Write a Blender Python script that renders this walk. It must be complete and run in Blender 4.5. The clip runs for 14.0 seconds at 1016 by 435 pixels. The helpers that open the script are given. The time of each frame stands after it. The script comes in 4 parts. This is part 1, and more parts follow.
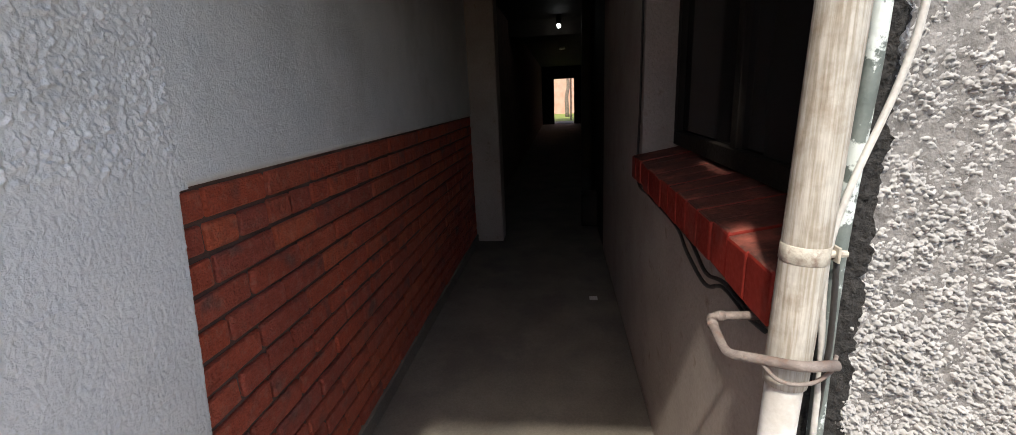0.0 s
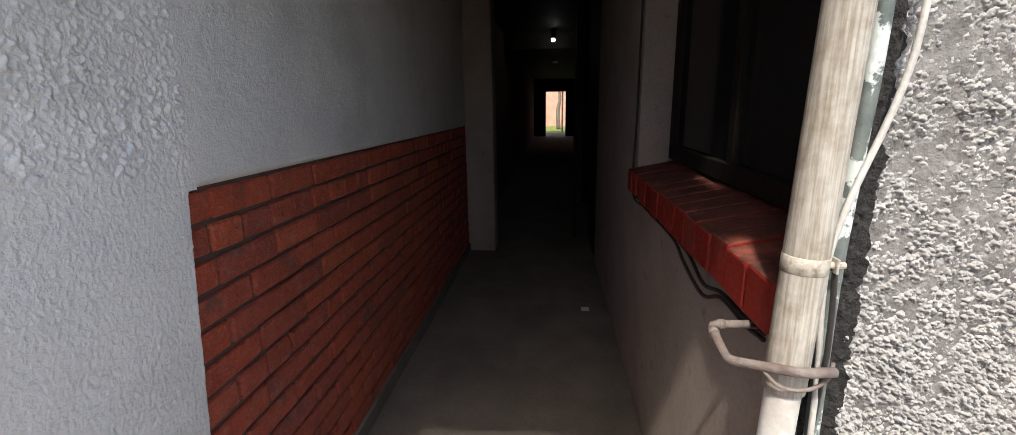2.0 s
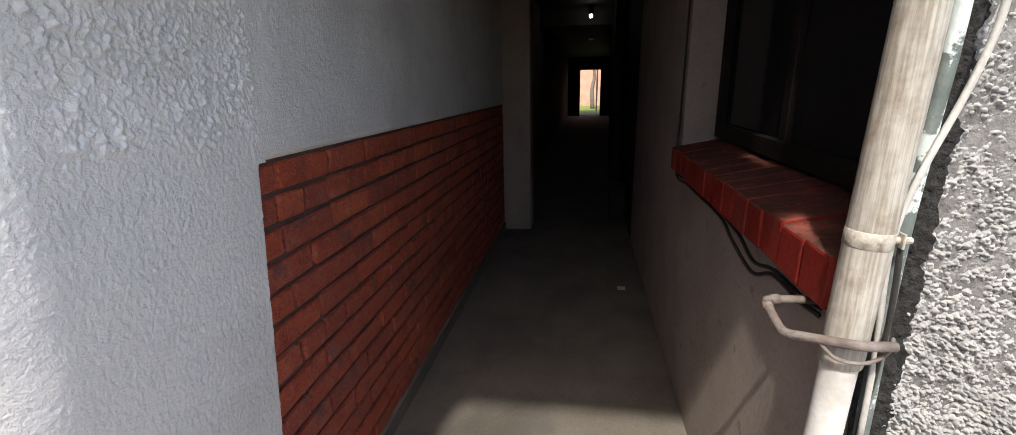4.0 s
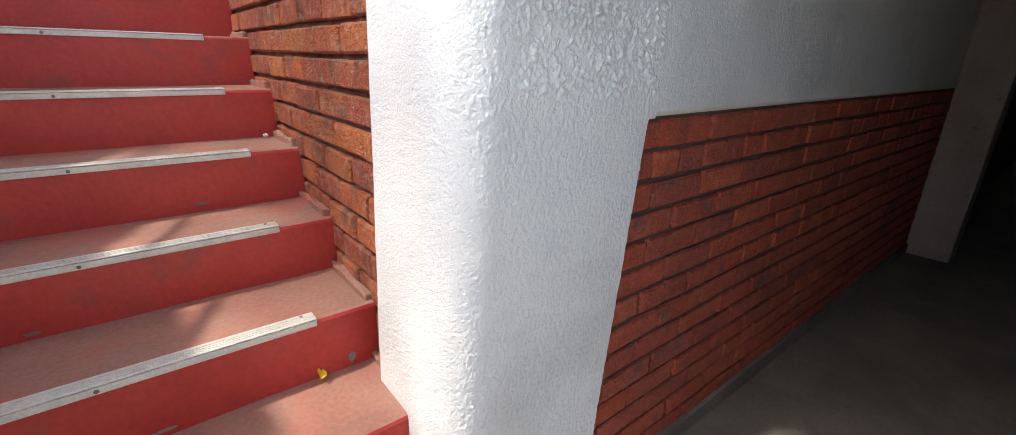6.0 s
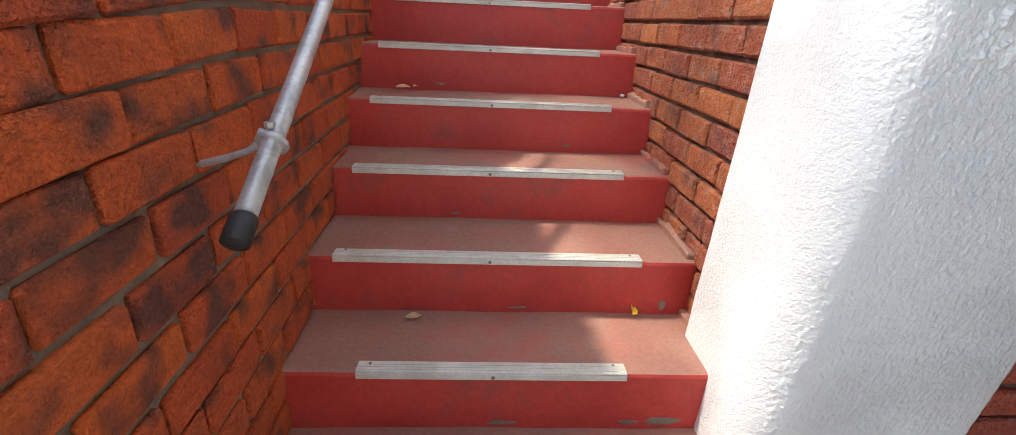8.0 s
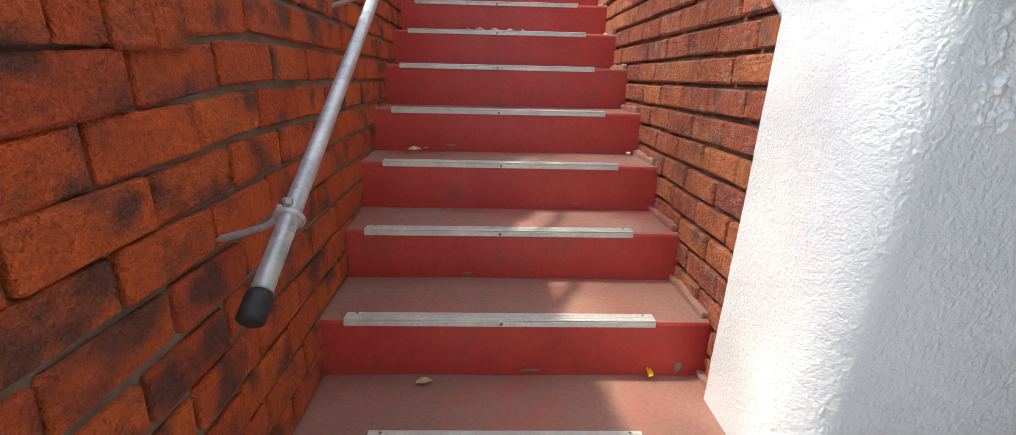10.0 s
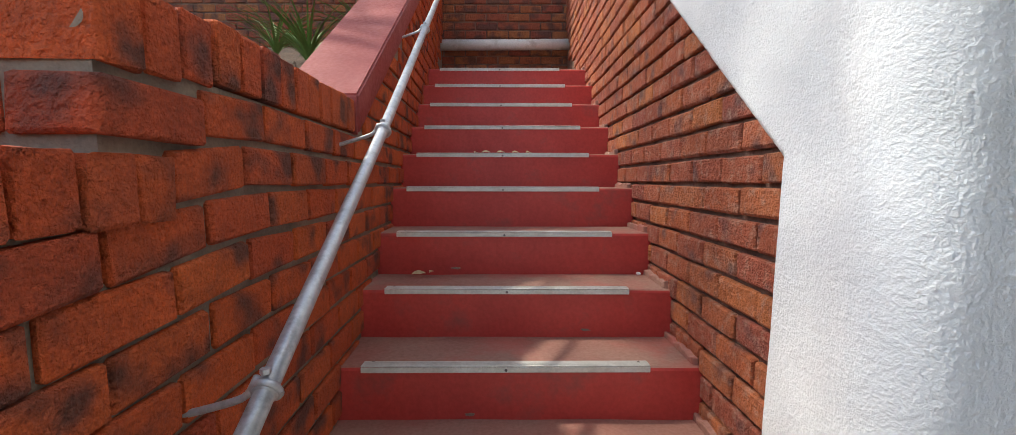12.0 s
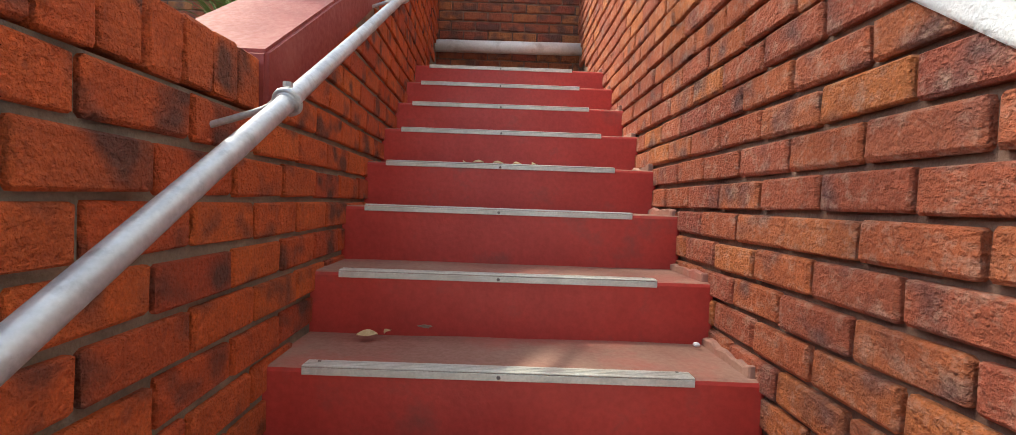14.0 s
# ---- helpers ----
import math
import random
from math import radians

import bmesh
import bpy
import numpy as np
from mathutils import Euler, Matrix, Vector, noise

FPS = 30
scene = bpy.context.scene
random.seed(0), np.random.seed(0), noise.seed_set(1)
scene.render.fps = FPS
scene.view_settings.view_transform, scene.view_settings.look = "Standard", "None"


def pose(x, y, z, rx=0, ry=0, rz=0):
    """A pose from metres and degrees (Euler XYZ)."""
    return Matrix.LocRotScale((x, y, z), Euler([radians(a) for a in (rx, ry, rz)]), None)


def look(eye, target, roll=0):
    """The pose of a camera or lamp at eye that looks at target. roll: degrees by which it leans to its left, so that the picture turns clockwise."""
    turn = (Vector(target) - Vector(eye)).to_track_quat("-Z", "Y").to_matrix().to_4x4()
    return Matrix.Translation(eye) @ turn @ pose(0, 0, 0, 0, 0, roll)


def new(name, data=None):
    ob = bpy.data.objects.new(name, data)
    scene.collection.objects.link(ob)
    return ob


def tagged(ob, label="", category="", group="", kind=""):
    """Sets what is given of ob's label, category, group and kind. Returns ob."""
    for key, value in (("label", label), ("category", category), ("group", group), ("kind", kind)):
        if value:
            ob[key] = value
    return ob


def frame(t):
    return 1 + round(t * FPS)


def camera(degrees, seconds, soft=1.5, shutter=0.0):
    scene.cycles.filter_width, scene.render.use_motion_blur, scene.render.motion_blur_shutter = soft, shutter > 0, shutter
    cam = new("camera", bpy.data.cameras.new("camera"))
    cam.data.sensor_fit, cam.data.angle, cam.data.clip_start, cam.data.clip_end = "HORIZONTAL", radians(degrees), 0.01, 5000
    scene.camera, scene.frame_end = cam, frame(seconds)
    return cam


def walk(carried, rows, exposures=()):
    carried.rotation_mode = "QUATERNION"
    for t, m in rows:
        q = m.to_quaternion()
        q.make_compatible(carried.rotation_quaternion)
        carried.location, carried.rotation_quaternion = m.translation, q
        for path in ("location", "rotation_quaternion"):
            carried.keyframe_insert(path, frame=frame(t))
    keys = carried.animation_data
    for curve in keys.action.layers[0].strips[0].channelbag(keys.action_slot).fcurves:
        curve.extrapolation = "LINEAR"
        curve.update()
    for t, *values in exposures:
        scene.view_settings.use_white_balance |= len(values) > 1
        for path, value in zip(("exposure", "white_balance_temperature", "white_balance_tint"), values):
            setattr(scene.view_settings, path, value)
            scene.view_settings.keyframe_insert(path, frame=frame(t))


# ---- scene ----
cam = camera(94.4, 14.0, soft=0.8)
PATH = [
    (0, (0.234, -0.72, 1.039), (2.156, -0.491, 0.539), -2.5),
    (0.5, (0.218, -0.709, 1.034), (2.145, -0.519, 0.534), -1.7),
    (1, (0.211, -0.692, 1.038), (2.144, -0.517, 0.554), -1.0),
    (1.5, (0.205, -0.689, 1.039), (2.144, -0.511, 0.58), -0.9),
    (2, (0.206, -0.684, 1.039), (2.145, -0.503, 0.581), -0.8),
    (2.5, (0.2, -0.679, 1.038), (2.133, -0.465, 0.572), -0.6),
    (4.8, (0.138, -0.588, 1.019), (1.985, -0.149, 0.391), -0.8),
    (5, (0.131, -0.572, 1.013), (1.954, -0.045, 0.381), -0.4),
    (5.5, (0.132, -0.554, 1.007), (1.784, 0.386, 0.384), 0.3),
    (6, (0.165, -0.584, 1.003), (1.353, 0.889, 0.356), 1.4),
    (6.5, (0.124, -0.63, 0.981), (0.699, 1.151, 0.275), 1.8),
    (7, (0.081, -0.665, 0.964), (0.22, 1.197, 0.247), 1.9),
    (7.5, (0.047, -0.654, 0.963), (0.153, 1.2, 0.219), 2.3),
    (7.7, (0.017, -0.643, 0.966), (0.125, 1.2, 0.197), 2.6),
    (9.8, (-0.051, -0.621, 0.993), (0.03, 1.269, 0.341), 2.3),
    (10, (-0.01, -0.634, 1.006), (0.048, 1.281, 0.433), 1.3),
    (10.5, (0.06, -0.652, 1.058), (0.067, 1.309, 0.665), -0.3),
    (11, (0.08, -0.641, 1.083), (0.045, 1.34, 0.805), -0.5),
    (11.5, (0.057, -0.602, 1.086), (0.024, 1.388, 0.889), -0.4),
    (12, (0.009, -0.563, 1.087), (0.018, 1.43, 0.93), 0.1),
    (12.5, (-0.047, -0.516, 1.074), (0.033, 1.477, 0.925), 0.8),
    (13, (-0.04, -0.404, 1.062), (0.084, 1.586, 0.901), 1.4),
    (13.5, (0.027, -0.168, 1.099), (0.119, 1.827, 0.993), 1.4),
    (14, (0.013, 0.066, 1.078), (0.03, 2.065, 1.015), 2.0),
]
walk(cam, [(t, look(eye, target, roll)) for t, eye, target, roll in PATH],
     [(0, 1.18, 7050, 9), (2.7, 1.16, 7050, 9), (5.0, 1.2, 6900, 7), (6.0, 1.5, 7000, 5), (7.0, 1.64, 7020, 4), (7.7, 1.64, 7020, 4),
      (9.8, 1.52, 6980, 4), (11.0, 1.25, 6850, 4), (12.5, 1.02, 6780, 3), (13.0, 0.97, 6850, 4), (13.5, 0.97, 6900, 5), (14.0, 1.45, 7150, 1)])

# ---- world, sun, exposure ----
FZ = -0.35            # paving and passage floor
world = bpy.data.worlds.new("world")
scene.world = world
world.use_nodes = True
wn = world.node_tree.nodes
sky = wn.new("ShaderNodeTexSky")
sky.sky_type = "NISHITA"
sky.sun_disc = False
sky.sun_elevation = radians(55)
sky.sun_rotation = radians(-79)
sky.air_density, sky.dust_density = 1.0, 2.0
wn["Background"].inputs["Strength"].default_value = 0.15
world.node_tree.links.new(sky.outputs[0], wn["Background"].inputs["Color"])
sun_data = bpy.data.lights.new("sun", "SUN")
sun_data.energy, sun_data.angle, sun_data.color = 2.45, radians(2.2), (1.0, 0.965, 0.91)
sun = new("sun", sun_data)
sun.matrix_world = look((-5.6, 1.12, 8.2), (0, 0, 0))


# ---- materials ----
def shader(name, rough=0.8, metal=0.0):
    m = bpy.data.materials.new(name)
    m.use_nodes = True
    b = m.node_tree.nodes["Principled BSDF"]
    b.inputs["Roughness"].default_value = rough
    b.inputs["Metallic"].default_value = metal
    return m, m.node_tree.nodes, m.node_tree.links, b


def noise_tex(n, l, coord, scale, detail=4, rough=0.55, stretch=None):
    t = n.new("ShaderNodeTexNoise")
    t.inputs["Scale"].default_value = scale
    t.inputs["Detail"].default_value = detail
    t.inputs["Roughness"].default_value = rough
    if stretch:
        k = n.new("ShaderNodeMapping")
        k.inputs["Scale"].default_value = stretch
        l.new(coord, k.inputs["Vector"])
        coord = k.outputs[0]
    l.new(coord, t.inputs["Vector"])
    return t.outputs["Fac"]


def ramp(n, l, fac, stops):
    r = n.new("ShaderNodeValToRGB")
    e = r.color_ramp.elements
    while len(e) < len(stops):
        e.new(0.5)
    for el, (p, c) in zip(e, stops):
        el.position = p
        el.color = (*c, 1) if len(c) == 3 else c
    l.new(fac, r.inputs[0])
    return r.outputs[0]


def blend(n, l, fac, a, b, mode="MIX"):
    m = n.new("ShaderNodeMix")
    m.data_type, m.blend_type = "RGBA", mode
    for sock, v in ((m.inputs[0], fac), (m.inputs[6], a), (m.inputs[7], b)):
        if isinstance(v, (int, float)):
            sock.default_value = v
        elif isinstance(v, tuple):
            sock.default_value = (*v, 1)
        else:
            l.new(v, sock)
    return m.outputs[2]


def relief(n, l, b, height, strength, dist, before=None):
    k = n.new("ShaderNodeBump")
    k.inputs["Strength"].default_value = strength
    k.inputs["Distance"].default_value = dist
    l.new(height, k.inputs["Height"])
    if before is not None:
        l.new(before, k.inputs["Normal"])
    l.new(k.outputs[0], b.inputs["Normal"])
    return k.outputs[0]


def grey(v):
    return (v, v, v)


def surface(name, dark, light, scale=6, rough=0.85, metal=0.0, grain=90, bump=0.35, dist=0.004, stain=None, stain_scale=1.7, stain_at=(0.52, 0.72), fleck=0.18):
    """A plain matter with broad tone changes, fine grain, stains and relief."""
    m, n, l, b = shader(name, rough, metal)
    c = n.new("ShaderNodeTexCoord").outputs["Object"]
    col = ramp(n, l, noise_tex(n, l, c, scale), [(0.3, dark), (0.7, light)])
    fine = noise_tex(n, l, c, grain, 3, 0.6)
    col = blend(n, l, fleck, col, ramp(n, l, fine, [(0.35, grey(0.25)), (0.65, grey(1.0))]), "MULTIPLY")
    if stain:
        s = ramp(n, l, noise_tex(n, l, c, stain_scale, 6, 0.65), [(stain_at[0], grey(0)), (stain_at[1], grey(1))])
        col = blend(n, l, s, col, stain)
    l.new(col, b.inputs["Base Color"])
    l.new(ramp(n, l, fine, [(0.3, grey(min(1, rough + 0.1))), (0.7, grey(max(0.02, rough - 0.1)))]), b.inputs["Roughness"])
    k = relief(n, l, b, noise_tex(n, l, c, grain * 0.35, 4), bump * 0.6, dist * 2)
    relief(n, l, b, fine, bump, dist, k)
    return m


def brick_matter(name, tones, flash=(0.08, 0.045, 0.042), flash_at=(0.48, 0.62), dust=0.0):
    """Fired clay: one tone a brick, dark flashed patches, sandy relief."""
    m, n, l, b = shader(name, 0.9)
    info = n.new("ShaderNodeObjectInfo")
    c0 = n.new("ShaderNodeTexCoord").outputs["Object"]
    off = n.new("ShaderNodeVectorMath")
    off.operation = "MULTIPLY_ADD"
    off.inputs[1].default_value = (1, 1, 1)
    sh = n.new("ShaderNodeCombineXYZ")
    mul = n.new("ShaderNodeMath")
    mul.operation = "MULTIPLY"
    mul.inputs[1].default_value = 37.0
    geo = n.new("ShaderNodeNewGeometry")
    add = n.new("ShaderNodeMath")
    l.new(info.outputs["Random"], add.inputs[0])
    l.new(geo.outputs["Random Per Island"], add.inputs[1])
    frac = n.new("ShaderNodeMath")
    frac.operation = "FRACT"
    l.new(add.outputs[0], frac.inputs[0])
    rnd = frac.outputs[0]
    l.new(rnd, mul.inputs[0])
    l.new(mul.outputs[0], sh.inputs[0])
    l.new(mul.outputs[0], sh.inputs[2])
    l.new(c0, off.inputs[0])
    l.new(sh.outputs[0], off.inputs[2])
    c = off.outputs[0]
    col = ramp(n, l, rnd, [(i / (len(tones) - 1), t) for i, t in enumerate(tones)])
    col = blend(n, l, ramp(n, l, noise_tex(n, l, c, 9, 3), [(0.35, grey(0)), (0.75, grey(0.4))]), col, (0.22, 0.04, 0.02))
    fl = ramp(n, l, noise_tex(n, l, c, 9, 2, 0.5, (0.8, 0.6, 0.9)), [(flash_at[0], grey(0)), (flash_at[1], grey(0.8))])
    col = blend(n, l, fl, col, flash)
    mid = noise_tex(n, l, c, 38, 4, 0.65)
    col = blend(n, l, 0.3, col, ramp(n, l, mid, [(0.35, grey(0.4)), (0.62, grey(1.1))]), "MULTIPLY")
    fine = noise_tex(n, l, c, 170, 3, 0.7)
    col = blend(n, l, 0.25, col, ramp(n, l, fine, [(0.34, grey(0.2)), (0.6, grey(1.25))]), "MULTIPLY")
    if dust:
        d = ramp(n, l, noise_tex(n, l, c, 25, 5, 0.7), [(0.5, grey(0)), (0.75, grey(dust))])
        col = blend(n, l, d, col, (0.50, 0.31, 0.23))
    l.new(col, b.inputs["Base Color"])
    k = relief(n, l, b, noise_tex(n, l, c, 75, 3, 0.6), 1.0, 0.017)
    relief(n, l, b, fine, 0.9, 0.006, k)
    return m


M = {}
M["brick_left"] = brick_matter("red_clay_brick", [(0.58, 0.088, 0.022), (0.70, 0.128, 0.026), (0.60, 0.094, 0.026), (0.74, 0.15, 0.03), (0.50, 0.078, 0.027)], (0.07, 0.04, 0.036), (0.51, 0.64))
M["brick_right"] = brick_matter("brown_red_clay_brick", [(0.47, 0.118, 0.05), (0.37, 0.09, 0.056), (0.60, 0.185, 0.058), (0.43, 0.108, 0.06), (0.53, 0.14, 0.05)], (0.13, 0.068, 0.066), (0.54, 0.7), 0.75)
M["brick_smooth"] = brick_matter("smooth_red_brick", [(0.52, 0.092, 0.048), (0.62, 0.13, 0.062), (0.44, 0.09, 0.058), (0.57, 0.102, 0.048), (0.40, 0.085, 0.058)], (0.16, 0.075, 0.065), (0.58, 0.72), 0.3)
M["brick_back"] = brick_matter("yellow_red_brick", [(0.40, 0.12, 0.05), (0.34, 0.085, 0.05), (0.46, 0.17, 0.06), (0.3, 0.07, 0.045)], (0.12, 0.06, 0.05))
M["mortar_dark"] = surface("grey_mortar", (0.18, 0.145, 0.115), (0.32, 0.26, 0.20), 14, 0.95, grain=160, bump=0.6)
M["mortar_deep"] = surface("dark_recessed_mortar", (0.09, 0.05, 0.04), (0.18, 0.10, 0.08), 9, 0.95, grain=160, bump=0.6)
M["mortar_red"] = surface("stained_mortar", (0.09, 0.042, 0.032), (0.30, 0.18, 0.13), 9, 0.95, grain=160, bump=0.6)
M["plaster"] = surface("white_painted_plaster", (0.72, 0.73, 0.75), (0.80, 0.80, 0.81), 5, 0.75, grain=190, bump=0.55, dist=0.006, stain=(0.60, 0.60, 0.60), stain_scale=2.2, fleck=0.06)
pn, pl = M["plaster"].node_tree.nodes, M["plaster"].node_tree.links
pc = pn.new("ShaderNodeTexCoord").outputs["Object"]
vo = pn.new("ShaderNodeTexVoronoi")
vo.feature = "SMOOTH_F1"
vo.inputs["Scale"].default_value = 110
wob = pn.new("ShaderNodeVectorMath")
wob.operation = "MULTIPLY_ADD"
wn2 = pn.new("ShaderNodeTexNoise")
wn2.inputs["Scale"].default_value = 40
pl.new(pc, wn2.inputs["Vector"])
pl.new(wn2.outputs["Color"], wob.inputs[0])
wob.inputs[1].default_value = (0.035, 0.035, 0.05)
pl.new(pc, wob.inputs[2])
pl.new(wob.outputs[0], vo.inputs["Vector"])
area = ramp(pn, pl, noise_tex(pn, pl, pc, 7, 3), [(0.35, grey(0.15)), (0.65, grey(1.0))])
pb = pn["Principled BSDF"]
hm = blend(pn, pl, area, (0.5, 0.5, 0.5), vo.outputs["Distance"])
relief(pn, pl, pb, hm, 0.12, -0.006, pb.inputs["Normal"].links[0].from_socket)
M["roughcast"] = surface("rough_grey_plaster", (0.13, 0.124, 0.12), (0.26, 0.252, 0.246), 30, 0.85, grain=120, bump=0.7, dist=0.006, stain=(0.12, 0.114, 0.11), stain_scale=9, fleck=0.2)
M["spatter"] = surface("white_plaster_spatter", (0.28, 0.277, 0.274), (0.42, 0.416, 0.412), 20, 0.85, grain=200, bump=0.4, dist=0.003, fleck=0.1)
M["inner_plaster"] = surface("dirty_cream_plaster", (0.29, 0.245, 0.22), (0.37, 0.32, 0.285), 4, 0.85, grain=70, bump=0.5, dist=0.006, stain=(0.2, 0.14, 0.11), stain_scale=14, stain_at=(0.6, 0.74), fleck=0.12)
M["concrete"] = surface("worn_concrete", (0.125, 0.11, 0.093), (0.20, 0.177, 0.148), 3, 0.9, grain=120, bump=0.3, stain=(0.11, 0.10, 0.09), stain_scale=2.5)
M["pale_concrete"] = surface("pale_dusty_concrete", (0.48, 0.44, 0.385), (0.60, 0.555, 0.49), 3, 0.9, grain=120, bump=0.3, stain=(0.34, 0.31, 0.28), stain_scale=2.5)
M["yard_wall"] = surface("sky_block_cement", (0.16, 0.14, 0.12), (0.26, 0.23, 0.20), 2, 0.95, grain=60, stain=(0.10, 0.09, 0.08))
M["strap"] = surface("painted_metal_strap", (0.36, 0.33, 0.28), (0.55, 0.52, 0.45), 30, 0.6, grain=120, stain=(0.16, 0.10, 0.07), stain_scale=40)
# facade strip by the conduit: pipe shadow and grime put into one colour
M["shadow_grime"] = surface("shadowed_stained_cement", (0.008, 0.008, 0.008), (0.03, 0.028, 0.027), 60, 0.95, grain=140, bump=0.9, dist=0.008)
# near-black tone that puts the deep passage's shade into the surfaces
M["dark_paint"] = surface("shade_darkened_wall", (0.03, 0.026, 0.023), (0.055, 0.047, 0.04), 4, 0.7)
M["red_riser"] = surface("red_floor_paint", (0.44, 0.034, 0.028), (0.56, 0.055, 0.042), 5, 0.5, grain=60, bump=0.25, dist=0.003, stain=(0.22, 0.055, 0.045), stain_scale=5, stain_at=(0.55, 0.75))
M["red_tread"] = surface("dusty_red_floor_paint", (0.32, 0.125, 0.092), (0.35, 0.20, 0.15), 3.5, 0.8, grain=80, bump=0.25, dist=0.003, stain=(0.42, 0.115, 0.088), stain_scale=3.1)
M["red_coping"] = surface("faded_red_paint", (0.24, 0.03, 0.026), (0.29, 0.044, 0.038), 3, 0.6, grain=60, bump=0.2, stain=(0.31, 0.07, 0.06), stain_scale=4)
M["red_sill"] = surface("red_sill_paint", (0.19, 0.018, 0.013), (0.26, 0.029, 0.02), 7, 0.65, grain=70, bump=0.3, stain=(0.2, 0.05, 0.04), stain_scale=9)
# sill top: grime, with the shade it lies in put into the colour
M["shaded_grimy_sill"] = surface("shaded_grimy_red_sill_top", (0.07, 0.032, 0.026), (0.15, 0.05, 0.04), 12, 0.95, grain=90, bump=0.4, stain=(0.28, 0.08, 0.06), stain_scale=10)
M["aluminium"] = surface("worn_aluminium", (0.58, 0.56, 0.50), (0.74, 0.72, 0.66), 12, 0.5, 0.25, grain=150, bump=0.12, dist=0.001, stain=(0.50, 0.47, 0.42), stain_scale=14)
M["steel"] = surface("galvanised_steel", (0.48, 0.49, 0.52), (0.64, 0.65, 0.68), 20, 0.4, 0.45, grain=130, bump=0.1, dist=0.001, stain=(0.32, 0.32, 0.34), stain_scale=30)
M["rubber"] = surface("black_rubber", (0.012, 0.012, 0.014), (0.03, 0.03, 0.032), 20, 0.6)
M["pvc"] = surface("weathered_white_plastic", (0.44, 0.415, 0.37), (0.55, 0.53, 0.485), 8, 0.65, grain=60, bump=0.15, dist=0.001, stain=(0.30, 0.25, 0.19), stain_scale=13)
vn, vl = M["pvc"].node_tree.nodes, M["pvc"].node_tree.links
vb = vn["Principled BSDF"]
streak = ramp(vn, vl, noise_tex(vn, vl, vn.new("ShaderNodeTexCoord").outputs["Object"], 60, 4, 0.6, (3.5, 3.5, 0.16)), [(0.36, (0.5, 0.44, 0.36)), (0.62, grey(1.0))])
vl.new(blend(vn, vl, 0.75, vb.inputs["Base Color"].links[0].from_socket, streak, "MULTIPLY"), vb.inputs["Base Color"])
M["white_pipe"] = surface("white_plastic", (0.72, 0.72, 0.70), (0.8, 0.8, 0.79), 6, 0.4, bump=0.08, stain=(0.45, 0.42, 0.38), stain_scale=7)
M["old_paint"] = surface("flaking_pale_green_paint", (0.09, 0.115, 0.11), (0.18, 0.21, 0.20), 22, 0.7, grain=80, bump=0.4, stain=(0.58, 0.64, 0.63), stain_scale=14, stain_at=(0.52, 0.55))
M["cable_grey"] = surface("grey_cable", (0.45, 0.44, 0.42), (0.6, 0.59, 0.56), 10, 0.6)
M["cable_black"] = surface("black_cable", (0.015, 0.014, 0.014), (0.04, 0.036, 0.034), 10, 0.6)
M["rust"] = surface("rusty_painted_pipe", (0.13, 0.10, 0.09), (0.27, 0.235, 0.215), 25, 0.75, grain=120, bump=0.5, stain=(0.16, 0.08, 0.05), stain_scale=30)
M["soil"] = surface("brown_soil", (0.05, 0.028, 0.017), (0.11, 0.06, 0.034), 9, 0.95, grain=60, bump=0.9, dist=0.02)
M["leaf"] = surface("green_blade", (0.10, 0.19, 0.04), (0.2, 0.3, 0.08), 5, 0.55, bump=0.1)
M["dry_leaf"] = surface("dry_leaf", (0.55, 0.41, 0.21), (0.70, 0.55, 0.32), 40, 0.8)
M["yellow_leaf"] = surface("yellow_leaf", (0.78, 0.48, 0.03), (0.85, 0.58, 0.05), 30, 0.7)
M["bark"] = surface("grey_bark", (0.12, 0.09, 0.07), (0.26, 0.21, 0.17), 12, 0.95, grain=50, bump=0.9, dist=0.01)
M["dark_wood"] = surface("dark_brown_joinery", (0.010, 0.008, 0.007), (0.02, 0.016, 0.013), 9, 0.7)
M["far_brick"] = surface("pinkish_facade", (0.50, 0.27, 0.20), (0.62, 0.38, 0.30), 2, 0.9)
M["grass"] = surface("lawn", (0.12, 0.17, 0.03), (0.22, 0.27, 0.06), 3, 0.9)
for dull in ("dark_wood", "dark_paint", "red_sill", "shaded_grimy_sill"):
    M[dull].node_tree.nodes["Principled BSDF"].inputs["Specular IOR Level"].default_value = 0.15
gm, gn, gl, gb = shader("window_glass", 0.08)
gb.inputs["Base Color"].default_value = (0.02, 0.02, 0.02, 1)
gb.inputs["Specular IOR Level"].default_value = 0.06
M["glass"] = gm
lm, ln, ll, lb = shader("lamp_glow", 0.5)
lb.inputs["Emission Color"].default_value = (0.9, 0.95, 1.0, 1)
lb.inputs["Emission Strength"].default_value = 7.0
M["glow"] = lm


# ---- mesh helpers ----
def finish(name, bm, mats, parent=None, label="", smooth=False):
    me = bpy.data.meshes.new(name)
    bm.normal_update()
    bm.to_mesh(me)
    bm.free()
    for m in mats if isinstance(mats, (list, tuple)) else [mats]:
        me.materials.append(M[m])
    if smooth:
        me.shade_smooth()
    ob = new(name, me)
    if parent is not None:
        ob.parent = parent
    if label:
        ob["label"] = label
    return ob


def part(name, bm, material, parent, label="", smooth=False):
    return finish(name, bm, material, parent, label, smooth)


def empty(name, x, y, z):
    ob = new(name)
    ob.location = (x, y, z)
    return ob


